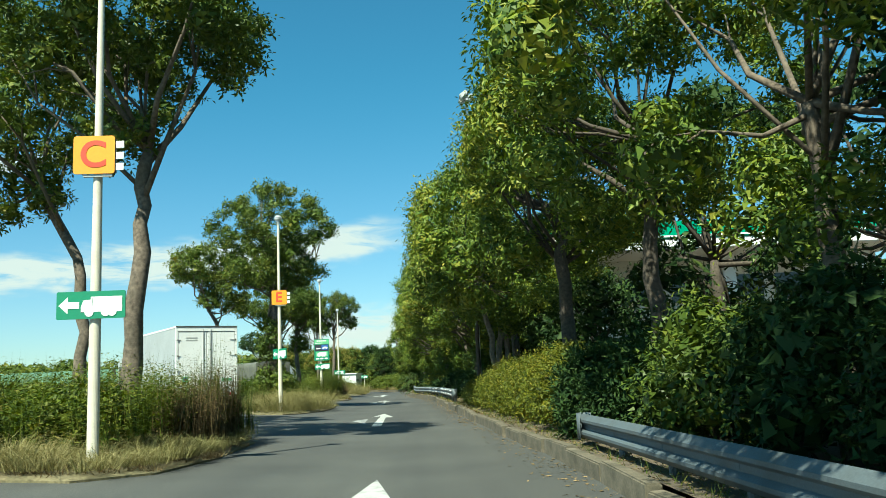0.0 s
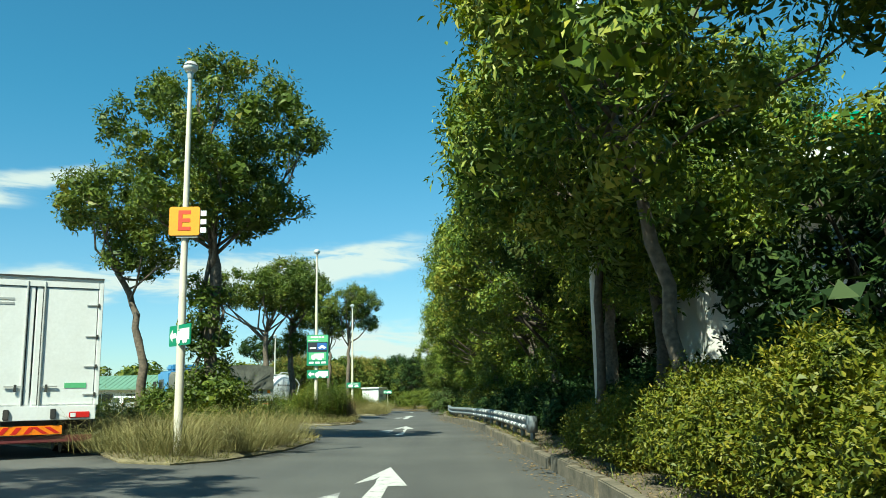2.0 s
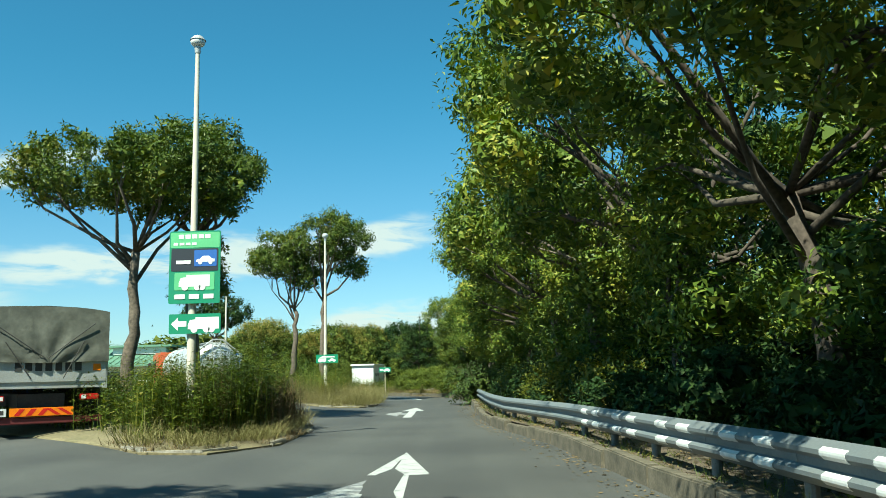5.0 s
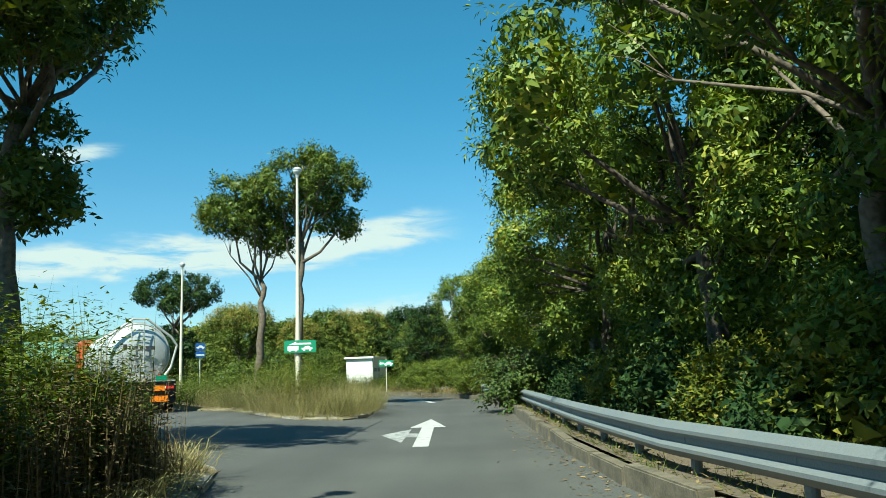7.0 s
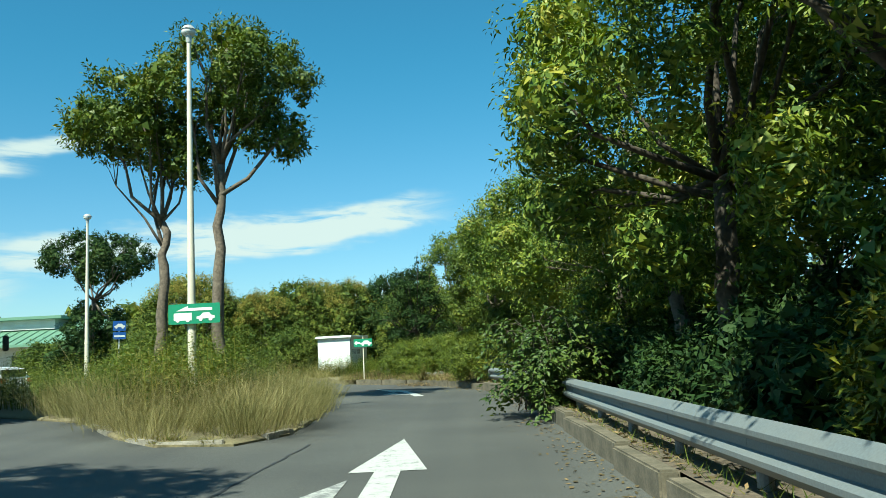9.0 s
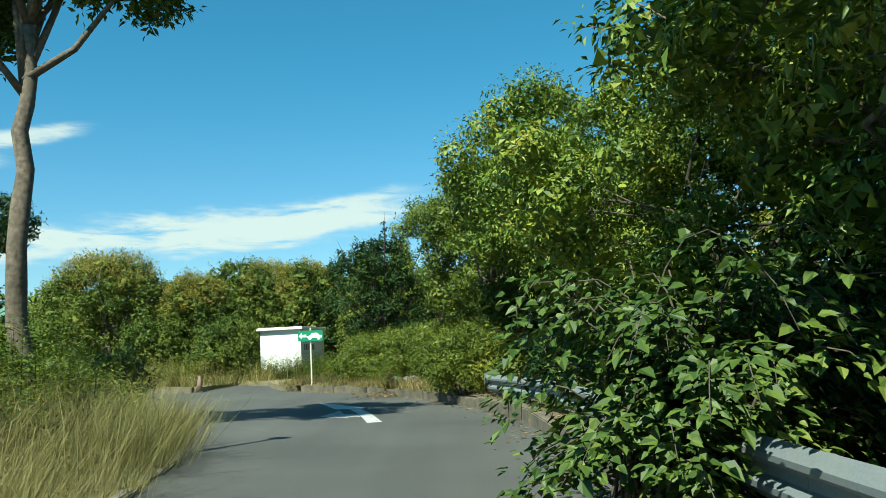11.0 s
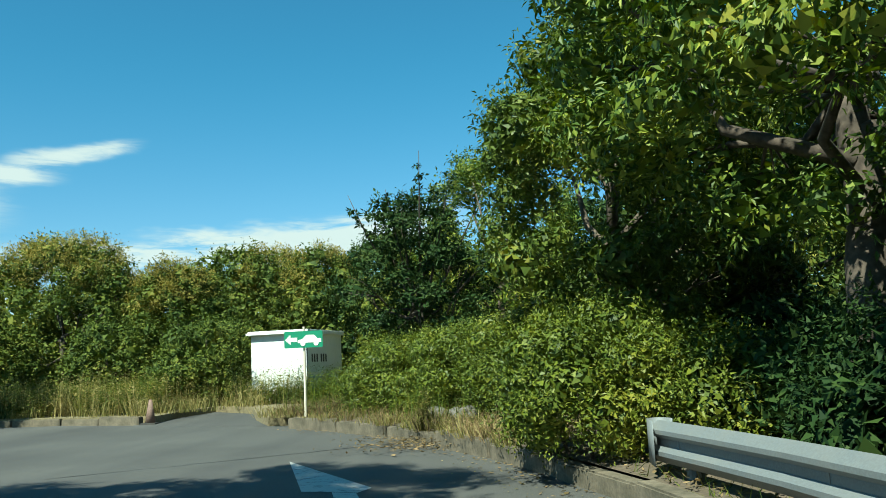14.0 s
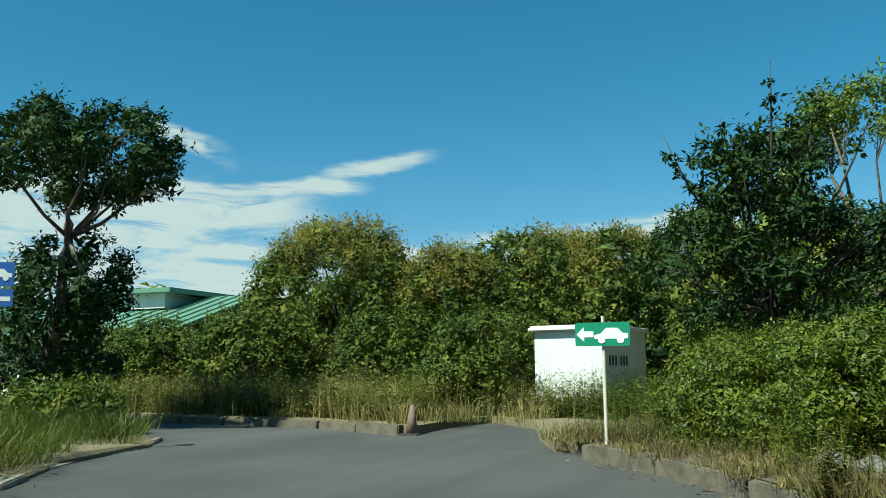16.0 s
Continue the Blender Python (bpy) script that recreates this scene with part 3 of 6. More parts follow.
def spray_leaves(rng, centres, radii, n, size, droop=0.35, flat=0.8, slim=0.42, low=None, per=14, reach=1.0, whole=True):
    """Leaves gathered on short twigs that stand out from the boughs, each folded on its midrib."""
    centres, radii = np.asarray(centres, float), np.asarray(radii, float)
    want = n // per
    m = int(want * 2.6)
    k = rng.choice(len(centres), m, p=radii ** 2 / np.sum(radii ** 2))
    d = unit(rng, m) + np.array([0, 0, 0.32])
    d /= np.linalg.norm(d, axis=1, keepdims=True)
    c = centres[k] + d * (radii[k] * (0.80 + 0.22 * rng.random(m)) * reach)[:, None] * np.array([1, 1, flat])
    keep = ~buried(c, centres, radii, 0.72)
    if low is not None:
        keep &= c[:, 2] > low
    c, d, r = c[keep][:want], d[keep][:want], radii[k][keep][:want]
    m = len(c)
    tip = d + 0.45 * unit(rng, m) + np.array([0, 0, 0.2])
    tip /= np.linalg.norm(tip, axis=1, keepdims=True)
    long = np.minimum(0.5, 0.30 * r + 0.06) * rng.uniform(0.6, 1.3, m)
    c, d, tip, long = (np.repeat(q, per, 0) for q in (c, d, tip, long))
    n = len(c)
    spread = unit(rng, n)
    p = c + tip * (long * rng.uniform(-0.8, 0.8, n))[:, None] + spread * (long * 0.55 * rng.random(n))[:, None]
    axis = 0.35 * tip + 0.9 * spread
    axis[:, 2] -= droop
    axis /= np.linalg.norm(axis, axis=1, keepdims=True)
    up = 0.55 * d + np.array([0, 0, 0.75]) + 0.4 * unit(rng, n)
    side = np.cross(axis, up)
    side /= np.linalg.norm(side, axis=1, keepdims=True) + 1e-9
    nrm = np.cross(side, axis)
    s = size * rng.uniform(0.6, 1.25, n)[:, None]
    a, b = p + axis * s * 0.42 + side * s * slim * 0.5 + nrm * s * 0.08, p + axis * s * 0.42 - side * s * slim * 0.5 + nrm * s * 0.08
    t = p + axis * s - nrm * s * 0.08
    if whole:
        return np.stack([p, a, t, p, t, b], 1).reshape(-1, 3)
    return np.stack([a - axis * s * 0.2, t, b - axis * s * 0.2], 1).reshape(-1, 3)


def dome_clumps(rng, n, r, low, h, size):
    """Boughs set evenly round a rounded crown that comes close to the ground."""
    i = np.arange(n) + 0.5
    cz = 1 - 1.62 * i / n
    a = i * 2.39996 + rng.normal(size=n) * 0.25
    cr = np.sqrt(np.maximum(0.0, 1 - cz ** 2))
    d = np.column_stack([cr * np.cos(a), cr * np.sin(a), cz])
    half = (h - low) / 1.62
    grow = (0.84 + 0.10 * rng.random(n))[:, None]
    rad = size * rng.uniform(0.75, 1.3, n)
    return np.array([0, 0, h - half]) + d * grow * (np.array([r, r, half]) - size * 0.6), rad


def crown_clumps(rng, n, centre, radius, size):
    """Boughs set evenly round a crown with a rounded top and a flatter underside, and some within."""
    i = np.arange(n) + 0.5
    cz = 1 - 2 * i / n
    a = i * 2.39996 + rng.normal(size=n) * 0.3
    cr = np.sqrt(1 - cz ** 2)
    d = np.column_stack([cr * np.cos(a), cr * np.sin(a), np.where(cz < 0, cz * 0.7, cz)])
    grow = np.where(rng.random(n) < 0.22, rng.uniform(0.3, 0.7, n), rng.uniform(0.84, 1.04, n))
    return np.asarray(centre) + d * grow[:, None] * np.asarray(radius), size * rng.uniform(0.75, 1.35, n)


def column_clumps(rng, n, r, low, h, size, hollow=0.5):
    """Clump centres for a tall crown that is nearly as wide at the foot as in the middle."""
    z = rng.random(n)
    a = rng.uniform(0, 2 * math.pi, n)
    rr = r * (1 - np.abs(2 * z - 1) ** 2.3) ** 0.5 * (hollow + (1 - hollow) * rng.random(n)) ** 0.6
    return np.column_stack([rr * np.cos(a), rr * np.sin(a), low + (h - low) * z]), size * rng.uniform(0.6, 1.3, n)


def tree(name, label, x, y, base_z, trunk, limbs, centres, radii, n, size, leaf, bark=BARK, trunk_r=0.17, seed=0, droop=0.35, group="", slim=0.42, low=None, flat=0.8, level=3, fine=True, reach=0.7):
    """trunk: points from foot to fork, relative to the foot; limbs: how many clumps a limb reaches for."""
    rng = np.random.default_rng(seed)
    base = thing(name, (x, y, base_z), label, "tree", group)
    v, f = [], []
    stem = [Vector(q) for q in trunk]
    for _ in range(2):
        # a slightly crooked stem
        bent = [stem[0]]
        for q0, q1 in zip(stem, stem[1:]):
            bent += [(q0 + q1) / 2 + Vector((rng.normal() * 0.05, rng.normal() * 0.05, 0)), q1]
        stem = bent
    m = len(stem)
    tube(v, f, [Vector((trunk[0][0], trunk[0][1], -0.25))] + stem, [trunk_r * 1.45] + [trunk_r * (1.2 - 0.55 * i / max(1, m - 1)) * rng.uniform(0.92, 1.1) for i in range(m)], 10)
    fork_at = Vector(trunk[-1])
    order = np.argsort(-np.asarray(radii))[:limbs]
    for i in order:
        c = Vector(centres[i])
        start = fork_at if rng.random() < 0.6 else Vector(trunk[-2]).lerp(fork_at, rng.uniform(0.3, 1))
        a = start + (c - start) * 0.35 + Vector((rng.normal() * 0.15, rng.normal() * 0.15, -0.1 + rng.normal() * 0.1))
        b = start + (c - start) * 0.7 + Vector((rng.normal() * 0.2, rng.normal() * 0.2, rng.normal() * 0.15))
        r0 = trunk_r * rng.uniform(0.24, 0.46)
        tube(v, f, [start, a, b, c], [r0, r0 * 0.75, r0 * 0.5, r0 * 0.2], 6)
        for _ in range(2):
            e = c + Vector(unit(rng, 1)[0]) * radii[i] * 0.9
            tube(v, f, [b, (b + e) / 2 + Vector((0, 0, 0.1)), e], [r0 * 0.32, r0 * 0.2, r0 * 0.07], 5)
    mesh_object("trunk", v, f, bark, base, True)
    outer = spray_leaves(rng, centres, radii, n, size, droop, flat, slim, low, 14, 1.0, fine)
    quads_object("crown", outer, 3, leaf, base)
    quads_object("inner_crown", inner_leaves(rng, centres, radii, level, flat, low, reach), 3, leaf, base)
    return base


def shrub(name, label, x, y, z, centres, radii, n, size, leaf, seed=0, droop=0.1, group="", stems=5, slim=0.45, category="shrub", simple=False, level=3):
    rng = np.random.default_rng(seed)
    base = thing(name, (x, y, z), label, category, group)
    for i in rng.choice(len(centres), min(stems, len(centres)), replace=False):
        v, f = [], []
        c = Vector(centres[i])
        s = Vector((c.x * 0.35, c.y * 0.35, -0.1))
        tube(v, f, [s, s.lerp(c, 0.5) + Vector((0.05, 0.03, 0.0)), c], [0.025, 0.018, 0.006], 5)
        mesh_object("stem", v, f, BARK, base, True)
    a = spray_leaves(rng, centres, radii, n, size, droop, 0.85, slim, 0.02, 12, 1.0, not simple)
    quads_object("foliage", a, 3, leaf, base)
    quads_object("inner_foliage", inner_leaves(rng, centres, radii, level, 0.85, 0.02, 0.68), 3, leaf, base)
    return base


def inside(outline, pts):
    """Which points lie inside a polygon."""
    ok = np.zeros(len(pts), bool)
    n = len(outline)
    for i in range(n):
        (x0, y0), (x1, y1) = outline[i], outline[(i + 1) % n]
        cross = (y0 > pts[:, 1]) != (y1 > pts[:, 1])
        ok ^= cross & (pts[:, 0] < (x1 - x0) * (pts[:, 1] - y0) / (y1 - y0 + 1e-12) + x0)
    return ok


def scatter(rng, outline, n):
    lo, hi = np.min(outline, 0), np.max(outline, 0)
    got = np.zeros((0, 2))
    while len(got) < n:
        q = lo + (hi - lo) * rng.random((n * 2, 2))
        got = np.concatenate([got, q[inside(outline, q)]])
    return got[:n]


def blades(rng, pts, z, height, width, lean=0.35, simple=False, way=None):
    """Grass blades bent at the middle, as three triangles each, or as one."""
    n = len(pts)
    p = np.column_stack([pts, z])
    a = rng.uniform(0, 2 * math.pi, n) if way is None else way
    d = np.column_stack([np.cos(a), np.sin(a), np.zeros(n)])
    b = rng.uniform(0, 2 * math.pi, n)
    s = np.column_stack([np.cos(b), np.sin(b), np.zeros(n)])
    h = (height * rng.uniform(0.55, 1.2, n))[:, None]
    w = (width * rng.uniform(0.7, 1.3, n))[:, None]
    ln = (lean * rng.uniform(0.2, 1.6, n))[:, None]
    up = np.array([0, 0, 1.0])
    m = p + up * h * 0.58 + d * ln * h * 0.28
    t = p + up * h * (1 - 0.3 * ln) + d * ln * h * 1.0
    if simple:
        return np.stack([p - s * w / 2, p + s * w / 2, t], 1).reshape(-1, 3)
    a, b, c, d = p - s * w / 2, p + s * w / 2, m + s * w * 0.4, m - s * w * 0.4
    return np.stack([a, b, c, a, c, d, d, c, t], 1).reshape(-1, 3)


def grass(name, label, outline, n, height, width, material, seed, lean=0.35, lift=0.12, simple=False, per=26):
    """Tufts whose blades arch outward from the middle of each."""
    rng = np.random.default_rng(seed)
    roots = scatter(rng, outline, max(12, n // per))
    keep = np.array([noise.noise((p[0] * 0.8, p[1] * 0.8, seed)) for p in roots]) + rng.random(len(roots)) * 0.7 > 0.0
    roots = roots[keep]
    k = np.repeat(np.arange(len(roots)), per)
    size = rng.uniform(0.6, 1.4, len(roots))
    off = rng.normal(size=(len(k), 2)) * (0.11 * size[k])[:, None] * (0.5 + height)
    pts = roots[k] + off
    z = np.array([ground_z(*p) for p in roots])[k] + lift
    hh = (height * size * np.array([0.7 + 0.55 * noise.noise((p[0] * 0.6, p[1] * 0.6, seed + 9.0)) for p in roots]))[k]
    return tagged(quads_object(name, blades(rng, pts, z, hh, width, lean, simple, np.arctan2(off[:, 1], off[:, 0]) + rng.normal(size=len(k)) * 0.7), 3, material), label, "grass", kind="stuff")


def weeds(name, label, outline, n, height, material, seed, leaf=0.10, per=16, lift=0.15):
    """Upright leafy weeds: a stalk with narrow leaves all the way up."""
    rng = np.random.default_rng(seed)
    pts = scatter(rng, outline, n)
    z = np.array([ground_z(*p) for p in pts]) + lift
    h = height * rng.uniform(0.65, 1.08, n) * np.array([0.9 + 0.5 * noise.noise((p[0] * 0.5, p[1] * 0.5, seed)) for p in pts])
    stalks = blades(rng, pts, z, h, 0.02, 0.12, True)
    k = np.repeat(np.arange(n), per)
    t = rng.uniform(0.1, 0.97, n * per)
    p = np.column_stack([pts[k], z[k] + h[k] * t])
    p[:, :2] += rng.normal(size=(n * per, 2)) * 0.02
    a = rng.uniform(0, 2 * math.pi, n * per)
    axis = np.column_stack([np.cos(a), np.sin(a), rng.uniform(-0.1, 0.8, n * per)])
    axis /= np.linalg.norm(axis, axis=1, keepdims=True)
    side = np.column_stack([-np.sin(a), np.cos(a), rng.uniform(-0.3, 0.3, n * per)])
    s = (leaf * rng.uniform(0.6, 1.3, n * per) * (1.15 - 0.55 * t))[:, None]
    blade = np.stack([p + axis * s * 0.25 + side * s * 0.15, p + axis * s - np.array([0, 0, 0.15]) * s, p + axis * s * 0.25 - side * s * 0.15], 1).reshape(-1, 3)
    return tagged(quads_object(name, np.concatenate([stalks, blade]), 3, material), label, "weeds", kind="stuff")

# ---- trees of the bank ----
def row_tree(y, dx, h, r, low, seed, n=15000, leaf=LEAF_CAMPHOR, size=0.125, name="camphor_tree", x=None, label="leafy evergreen camphor tree on the shady bank", over=1.5, widest=5.6, count=72, lean=None, bark=None, girth=None, clump=0.7, fine=True, foot=3.6):
    """Crowns lean out over the kerb above `foot` metres and leave a dark hollow round the stems below."""
    rng = np.random.default_rng(seed)
    kx = kerb_x(y) if x is None else x - dx
    c, rad = column_clumps(rng, count, r, low, h - 0.5, clump)
    if x is None:
        reach = np.interp(c[:, 2], [1.6, foot - 0.6, foot + 0.6, widest, widest + 1.2, widest + 3.0], [2.1, 1.8, -over, -over, -over * 0.4, 0.9]) - dx
        c[:, 0] = np.maximum(c[:, 0], reach + rad * 0.7)
        if over > 1.0:
            # the boughs that hang out over the road, packed to shade the rail
            m = 13
            z = rng.uniform(foot + 0.4, widest + 0.8, m)
            edge = np.column_stack([np.full(m, 0.6 - over - dx) + rng.random(m) * 0.5, rng.uniform(-1.8, 1.8, m), z])
            c, rad = np.concatenate([c, edge]), np.concatenate([rad, rng.uniform(0.5, 0.85, m)])
    f = low + 0.25 * (h - low)
    lean = rng.normal(size=2) * 0.25 if lean is None else lean
    trunk = [(0, 0, 0), (lean[0] * 0.35, lean[1] * 0.35, f * 0.5), (lean[0], lean[1], f)]
    return tree(name, label, kx + dx, y, 0.3, trunk, 18, c, rad, n, size, leaf, bark or (BARK_PALE if seed % 3 == 0 else BARK), girth or 0.16 + 0.02 * (seed % 3), seed, 0.5, "trees of the bank", fine=fine, slim=0.42, level=3 if n > 9000 else 2, reach=0.66)


# first tree out of view; both overhangs are widened to shade the rail
row_tree(-4.0, 2.2, 10.0, 4.3, 3.0, 10, n=6000, size=0.2, over=2.1, widest=8)
row_tree(3.5, 2.4, 10.0, 4.4, 3.2, 11, over=2.0, widest=8, n=14000, size=0.14)
row_tree(10.5, 3.4, 9.8, 3.9, 2.6, 12, over=1.1, widest=7.5, n=16000)
row_tree(16.5, 2.8, 9.4, 3.6, 4.3, 13, over=0.3, widest=6.8, n=16000)
row_tree(21.5, 2.3, 8.7, 3.2, 4.1, 14, over=0.3, widest=6.4, n=16000)
row_tree(28.0, 1.4, 8.3, 3.6, 3.3, 15, over=1.6, widest=6.6, lean=(-0.9, 0.1), bark=BARK_PALE, n=15500, girth=0.10)
row_tree(31.8, 0.9, 7.8, 2.3, 2.8, 39, n=12000, over=1.5, bark=BARK, girth=0.08)
row_tree(34.5, 2.9, 8.8, 4.0, 3.5, 16, over=1.6, n=15000, foot=4.7, widest=6.6)
row_tree(39.3, 2.7, 8.8, 4.0, 3.3, 18, over=1.4, n=15000, foot=4.5, widest=6.2)
row_tree(45.2, 2.3, 7.8, 3.9, 1.6, 17, over=1.7, n=15500, foot=3.8)
row_tree(50.5, 2.6, 8.6, 3.9, 1.4, 19, over=1.75, widest=7.0, n=15000, foot=4.2)
row_tree(56.0, 2.6, 8.8, 3.9, 1.4, 20, over=1.7, widest=7.0, n=15000, foot=4.3)
row_tree(61.3, 2.6, 9.2, 3.7, 1.4, 21, over=0.9, widest=5.8, n=15000, foot=4.2)
row_tree(66.0, 2.6, 8.8, 3.6, 1.4, 22, over=1.3, widest=5.3, n=16000, foot=4.1)
# tree added to keep the sun off the next crown
row_tree(70.4, 3.0, 9.2, 3.4, 1.4, 31, over=0.4, n=14000, foot=4.2)
row_tree(76.0, 2.6, 8.2, 3.0, 1.8, 23, over=0.4, n=15500, foot=2.6)
row_tree(79.8, 2.9, 8.8, 3.2, 1.8, 24, over=0.2, n=15500, foot=4.0)
row_tree(85.6, 3.2, 5.6, 3.3, 1.6, 25, over=0.5, widest=4.4, n=21000, size=0.105, clump=0.56, count=84, foot=2.3, girth=0.09)
row_tree(90.4, 0, 6.7, 2.8, 2.2, 26, x=-0.2, n=23000, size=0.10, clump=0.56, count=90)
row_tree(95.4, 0, 6.3, 2.2, 1.2, 27, x=-1.4, leaf=LEAF_BROAD, n=24000, size=0.095, clump=0.56, count=96, label="rounded young evergreen at the bend")
row_tree(97.5, 0, 7.2, 2.6, 1.0, 29, x=1.3, leaf=LEAF_BROAD, n=12000, size=0.12, clump=0.6)
row_tree(107.6, 0, 7.5, 2.4, 1.6, 30, x=-3.2, n=12000, size=0.13, clump=0.55, label="tall sunlit evergreen behind the dark tree")
# backing trees: the bank's deep shade is put into their dark leaf colour
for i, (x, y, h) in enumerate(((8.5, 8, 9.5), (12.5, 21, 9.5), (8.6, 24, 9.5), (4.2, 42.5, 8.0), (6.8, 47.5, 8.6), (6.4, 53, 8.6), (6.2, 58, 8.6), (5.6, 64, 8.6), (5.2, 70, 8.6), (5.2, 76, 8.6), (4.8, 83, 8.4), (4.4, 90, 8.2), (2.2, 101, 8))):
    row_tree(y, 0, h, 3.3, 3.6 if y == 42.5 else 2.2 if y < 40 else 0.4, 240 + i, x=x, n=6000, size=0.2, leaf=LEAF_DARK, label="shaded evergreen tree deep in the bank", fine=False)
# added dark mass; its leaf colour carries the shade before the station walls
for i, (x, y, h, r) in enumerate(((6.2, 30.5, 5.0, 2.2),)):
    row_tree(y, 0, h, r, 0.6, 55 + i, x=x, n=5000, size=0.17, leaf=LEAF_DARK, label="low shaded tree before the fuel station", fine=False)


def open_tree(x, y, seed):
    """A dark tree of loose tiers, with long shoots standing out of the crown."""
    rng = np.random.default_rng(seed)
    c, rad = [], []
    for z, r, m in ((1.9, 1.7, 12), (2.7, 1.9, 14), (3.4, 1.6, 12), (4.1, 1.2, 9), (4.7, 0.7, 5)):
        a = rng.uniform(0, 6.28) + np.arange(m) * 2.4
        q = r * rng.uniform(0.35, 1.0, m)
        c.append(np.column_stack([q * np.cos(a), q * np.sin(a), z + rng.normal(size=m) * 0.2]))
        rad.append(rng.uniform(0.28, 0.55, m))
    shoots = []
    for px, py, pz in ((0.25, -1.3, 5.35), (-1.45, -0.9, 4.5), (0.9, -0.6, 5.2), (-0.5, -1.6, 4.6), (1.7, -0.4, 4.9)):
        for u in (0.55, 0.7, 0.82, 0.92, 1.0):
            shoots.append((px * u, py * u, 2.6 + (pz - 2.6) * u))
            rad.append(np.array([0.24 - 0.15 * u]))
    c = np.concatenate(c + [np.array(shoots)])
    t = tree("broadleaf_tree", "dark open-crowned tree behind the hedge", x, y, 0.25, [(0, 0, 0), (0.1, 0, 0.9), (0, 0.1, 2.2)], 22, c, np.concatenate(rad), 15000, 0.115, LEAF_DARK, BARK, 0.10, seed, 0.1, "trees of the bank", flat=0.6, slim=0.5, level=2, reach=0.6)
    for px, py, pz in ((0.25, -1.3, 5.7), (-1.45, -0.9, 4.85), (0.9, -0.6, 5.4), (-0.5, -1.6, 4.8), (1.7, -0.4, 5.1)):
        v, f = [], []
        tube(v, f, [(px * 0.35, py * 0.35, 2.8), (px * 0.8, py * 0.8, 2.8 + (pz - 2.8) * 0.65), (px, py, pz)], [0.03, 0.018, 0.005], 5)
        mesh_object("shoot", v, f, BARK, t, True)
    return t


open_tree(-5.2, 102.3, 28)


# ---- trees of the islands ----
def island_tree(x, y, fork_pts, crowns, n, seed, label, leaf=LEAF_BROAD, size=0.13, r=0.16, bark=BARK_PALE, clump=0.42):
    """crowns: a list of (centre, radius, clumps)."""
    rng = np.random.default_rng(seed)
    cs, rs = [], []
    for c, rad, m in crowns:
        a, b = crown_clumps(rng, int(m * 1.9), c, rad, clump)
        cs.append(a)
        rs.append(b)
    return tree("island_tree", label, x, y, ground_z(x, y) + 0.15, fork_pts, 13, np.concatenate(cs), np.concatenate(rs), n, size, leaf, bark, r, seed, 0.25, "trees of the islands", level=2, reach=0.68)


island_tree(-6.0, 17.1, [(0, 0, 0), (0.06, 0, 2.0), (0.12, 0.1, 4.4), (0.3, 0.1, 6.0)], [((0.0, 0, 8.8), (2.9, 2.8, 1.9), 54), ((-0.3, 0, 6.2), (0.7, 0.7, 0.6), 4)], 20526, 61, "tall island tree with a dark spreading crown", r=0.19)
island_tree(-9.0, 22.0, [(0, 0, 0), (0.1, 0, 2.5), (-0.2, 0.1, 4.5), (-1.2, 0.1, 6.5)], [((-0.9, 0, 8.8), (3.0, 3.0, 2.2), 46), ((-2.2, 0, 6.4), (1.6, 1.2, 1.0), 12)], 15600, 62, "tall forked island tree with a bare lower trunk")
island_tree(-7.5, 41.0, [(0, 0, 0), (0, 0, 1.6), (0.1, 0, 3.2), (0.0, 0, 5.2)], [((0.0, 0, 8.7), (3.0, 2.8, 1.9), 46), ((0.0, 0.0, 6.6), (2.3, 2.2, 1.25), 40), ((-0.2, 0, 3.2), (0.55, 0.55, 1.5), 7), ((0, 0, 1.2), (1.0, 0.9, 0.8), 8)], 27095, 63, "round-crowned island tree with a leafy trunk", LEAF_BROAD, r=0.2)
island_tree(-10.4, 43.5, [(0, 0, 0), (0.1, 0, 2.0), (-0.2, 0, 3.6), (-0.9, 0, 5.0)], [((-1.3, 0, 7.2), (1.6, 1.5, 1.1), 20), ((-0.1, 0.2, 5.7), (1.1, 1.0, 1.0), 12)], 9032, 64, "slim leaning island tree with a small crown", r=0.13)
island_tree(-11.2, 63.5, [(0, 0, 0), (0.05, 0, 2.0), (0.1, 0, 3.2), (0.1, 0, 4.6)], [((-0.9, 0, 6.9), (2.4, 2.2, 1.1), 30), ((1.3, 0.3, 6.7), (2.0, 2.0, 1.3), 24)], 16422, 65, "island tree with a broad umbrella crown", r=0.17)
island_tree(-10.1, 65.5, [(0, 0, 0), (0.1, 0, 1.8), (-0.1, 0, 3.6), (0.1, 0.1, 5.4)], [((0.1, 0, 7.4), (1.9, 1.9, 1.5), 26), ((0.3, 0.2, 4.2), (0.7, 0.7, 1.2), 10)], 13136, 66, "island tree with leafy shoots on its trunk", r=0.17)
island_tree(-11.1, 85.4, [(0, 0, 0), (0.1, 0, 1.8), (0.15, 0, 3.6), (0.1, 0, 4.8)], [((-0.8, 0, 7.6), (1.6, 1.4, 1.3), 22), ((0.6, 0.3, 6.6), (0.9, 0.85, 0.8), 9)], 9853, 67, "bare-trunked island tree with a forked crown", r=0.15)
island_tree(-9.45, 85.2, [(0, 0, 0), (0.0, 0, 2.2), (0.02, 0, 4.6), (0.15, 0, 6.3)], [((0.45, 0, 8.45), (2.0, 1.8, 1.5), 28), ((1.55, 0.2, 7.0), (0.75, 0.75, 0.65), 6)], 13136, 68, "tall bare-trunked island tree with a tufted crown", r=0.16)
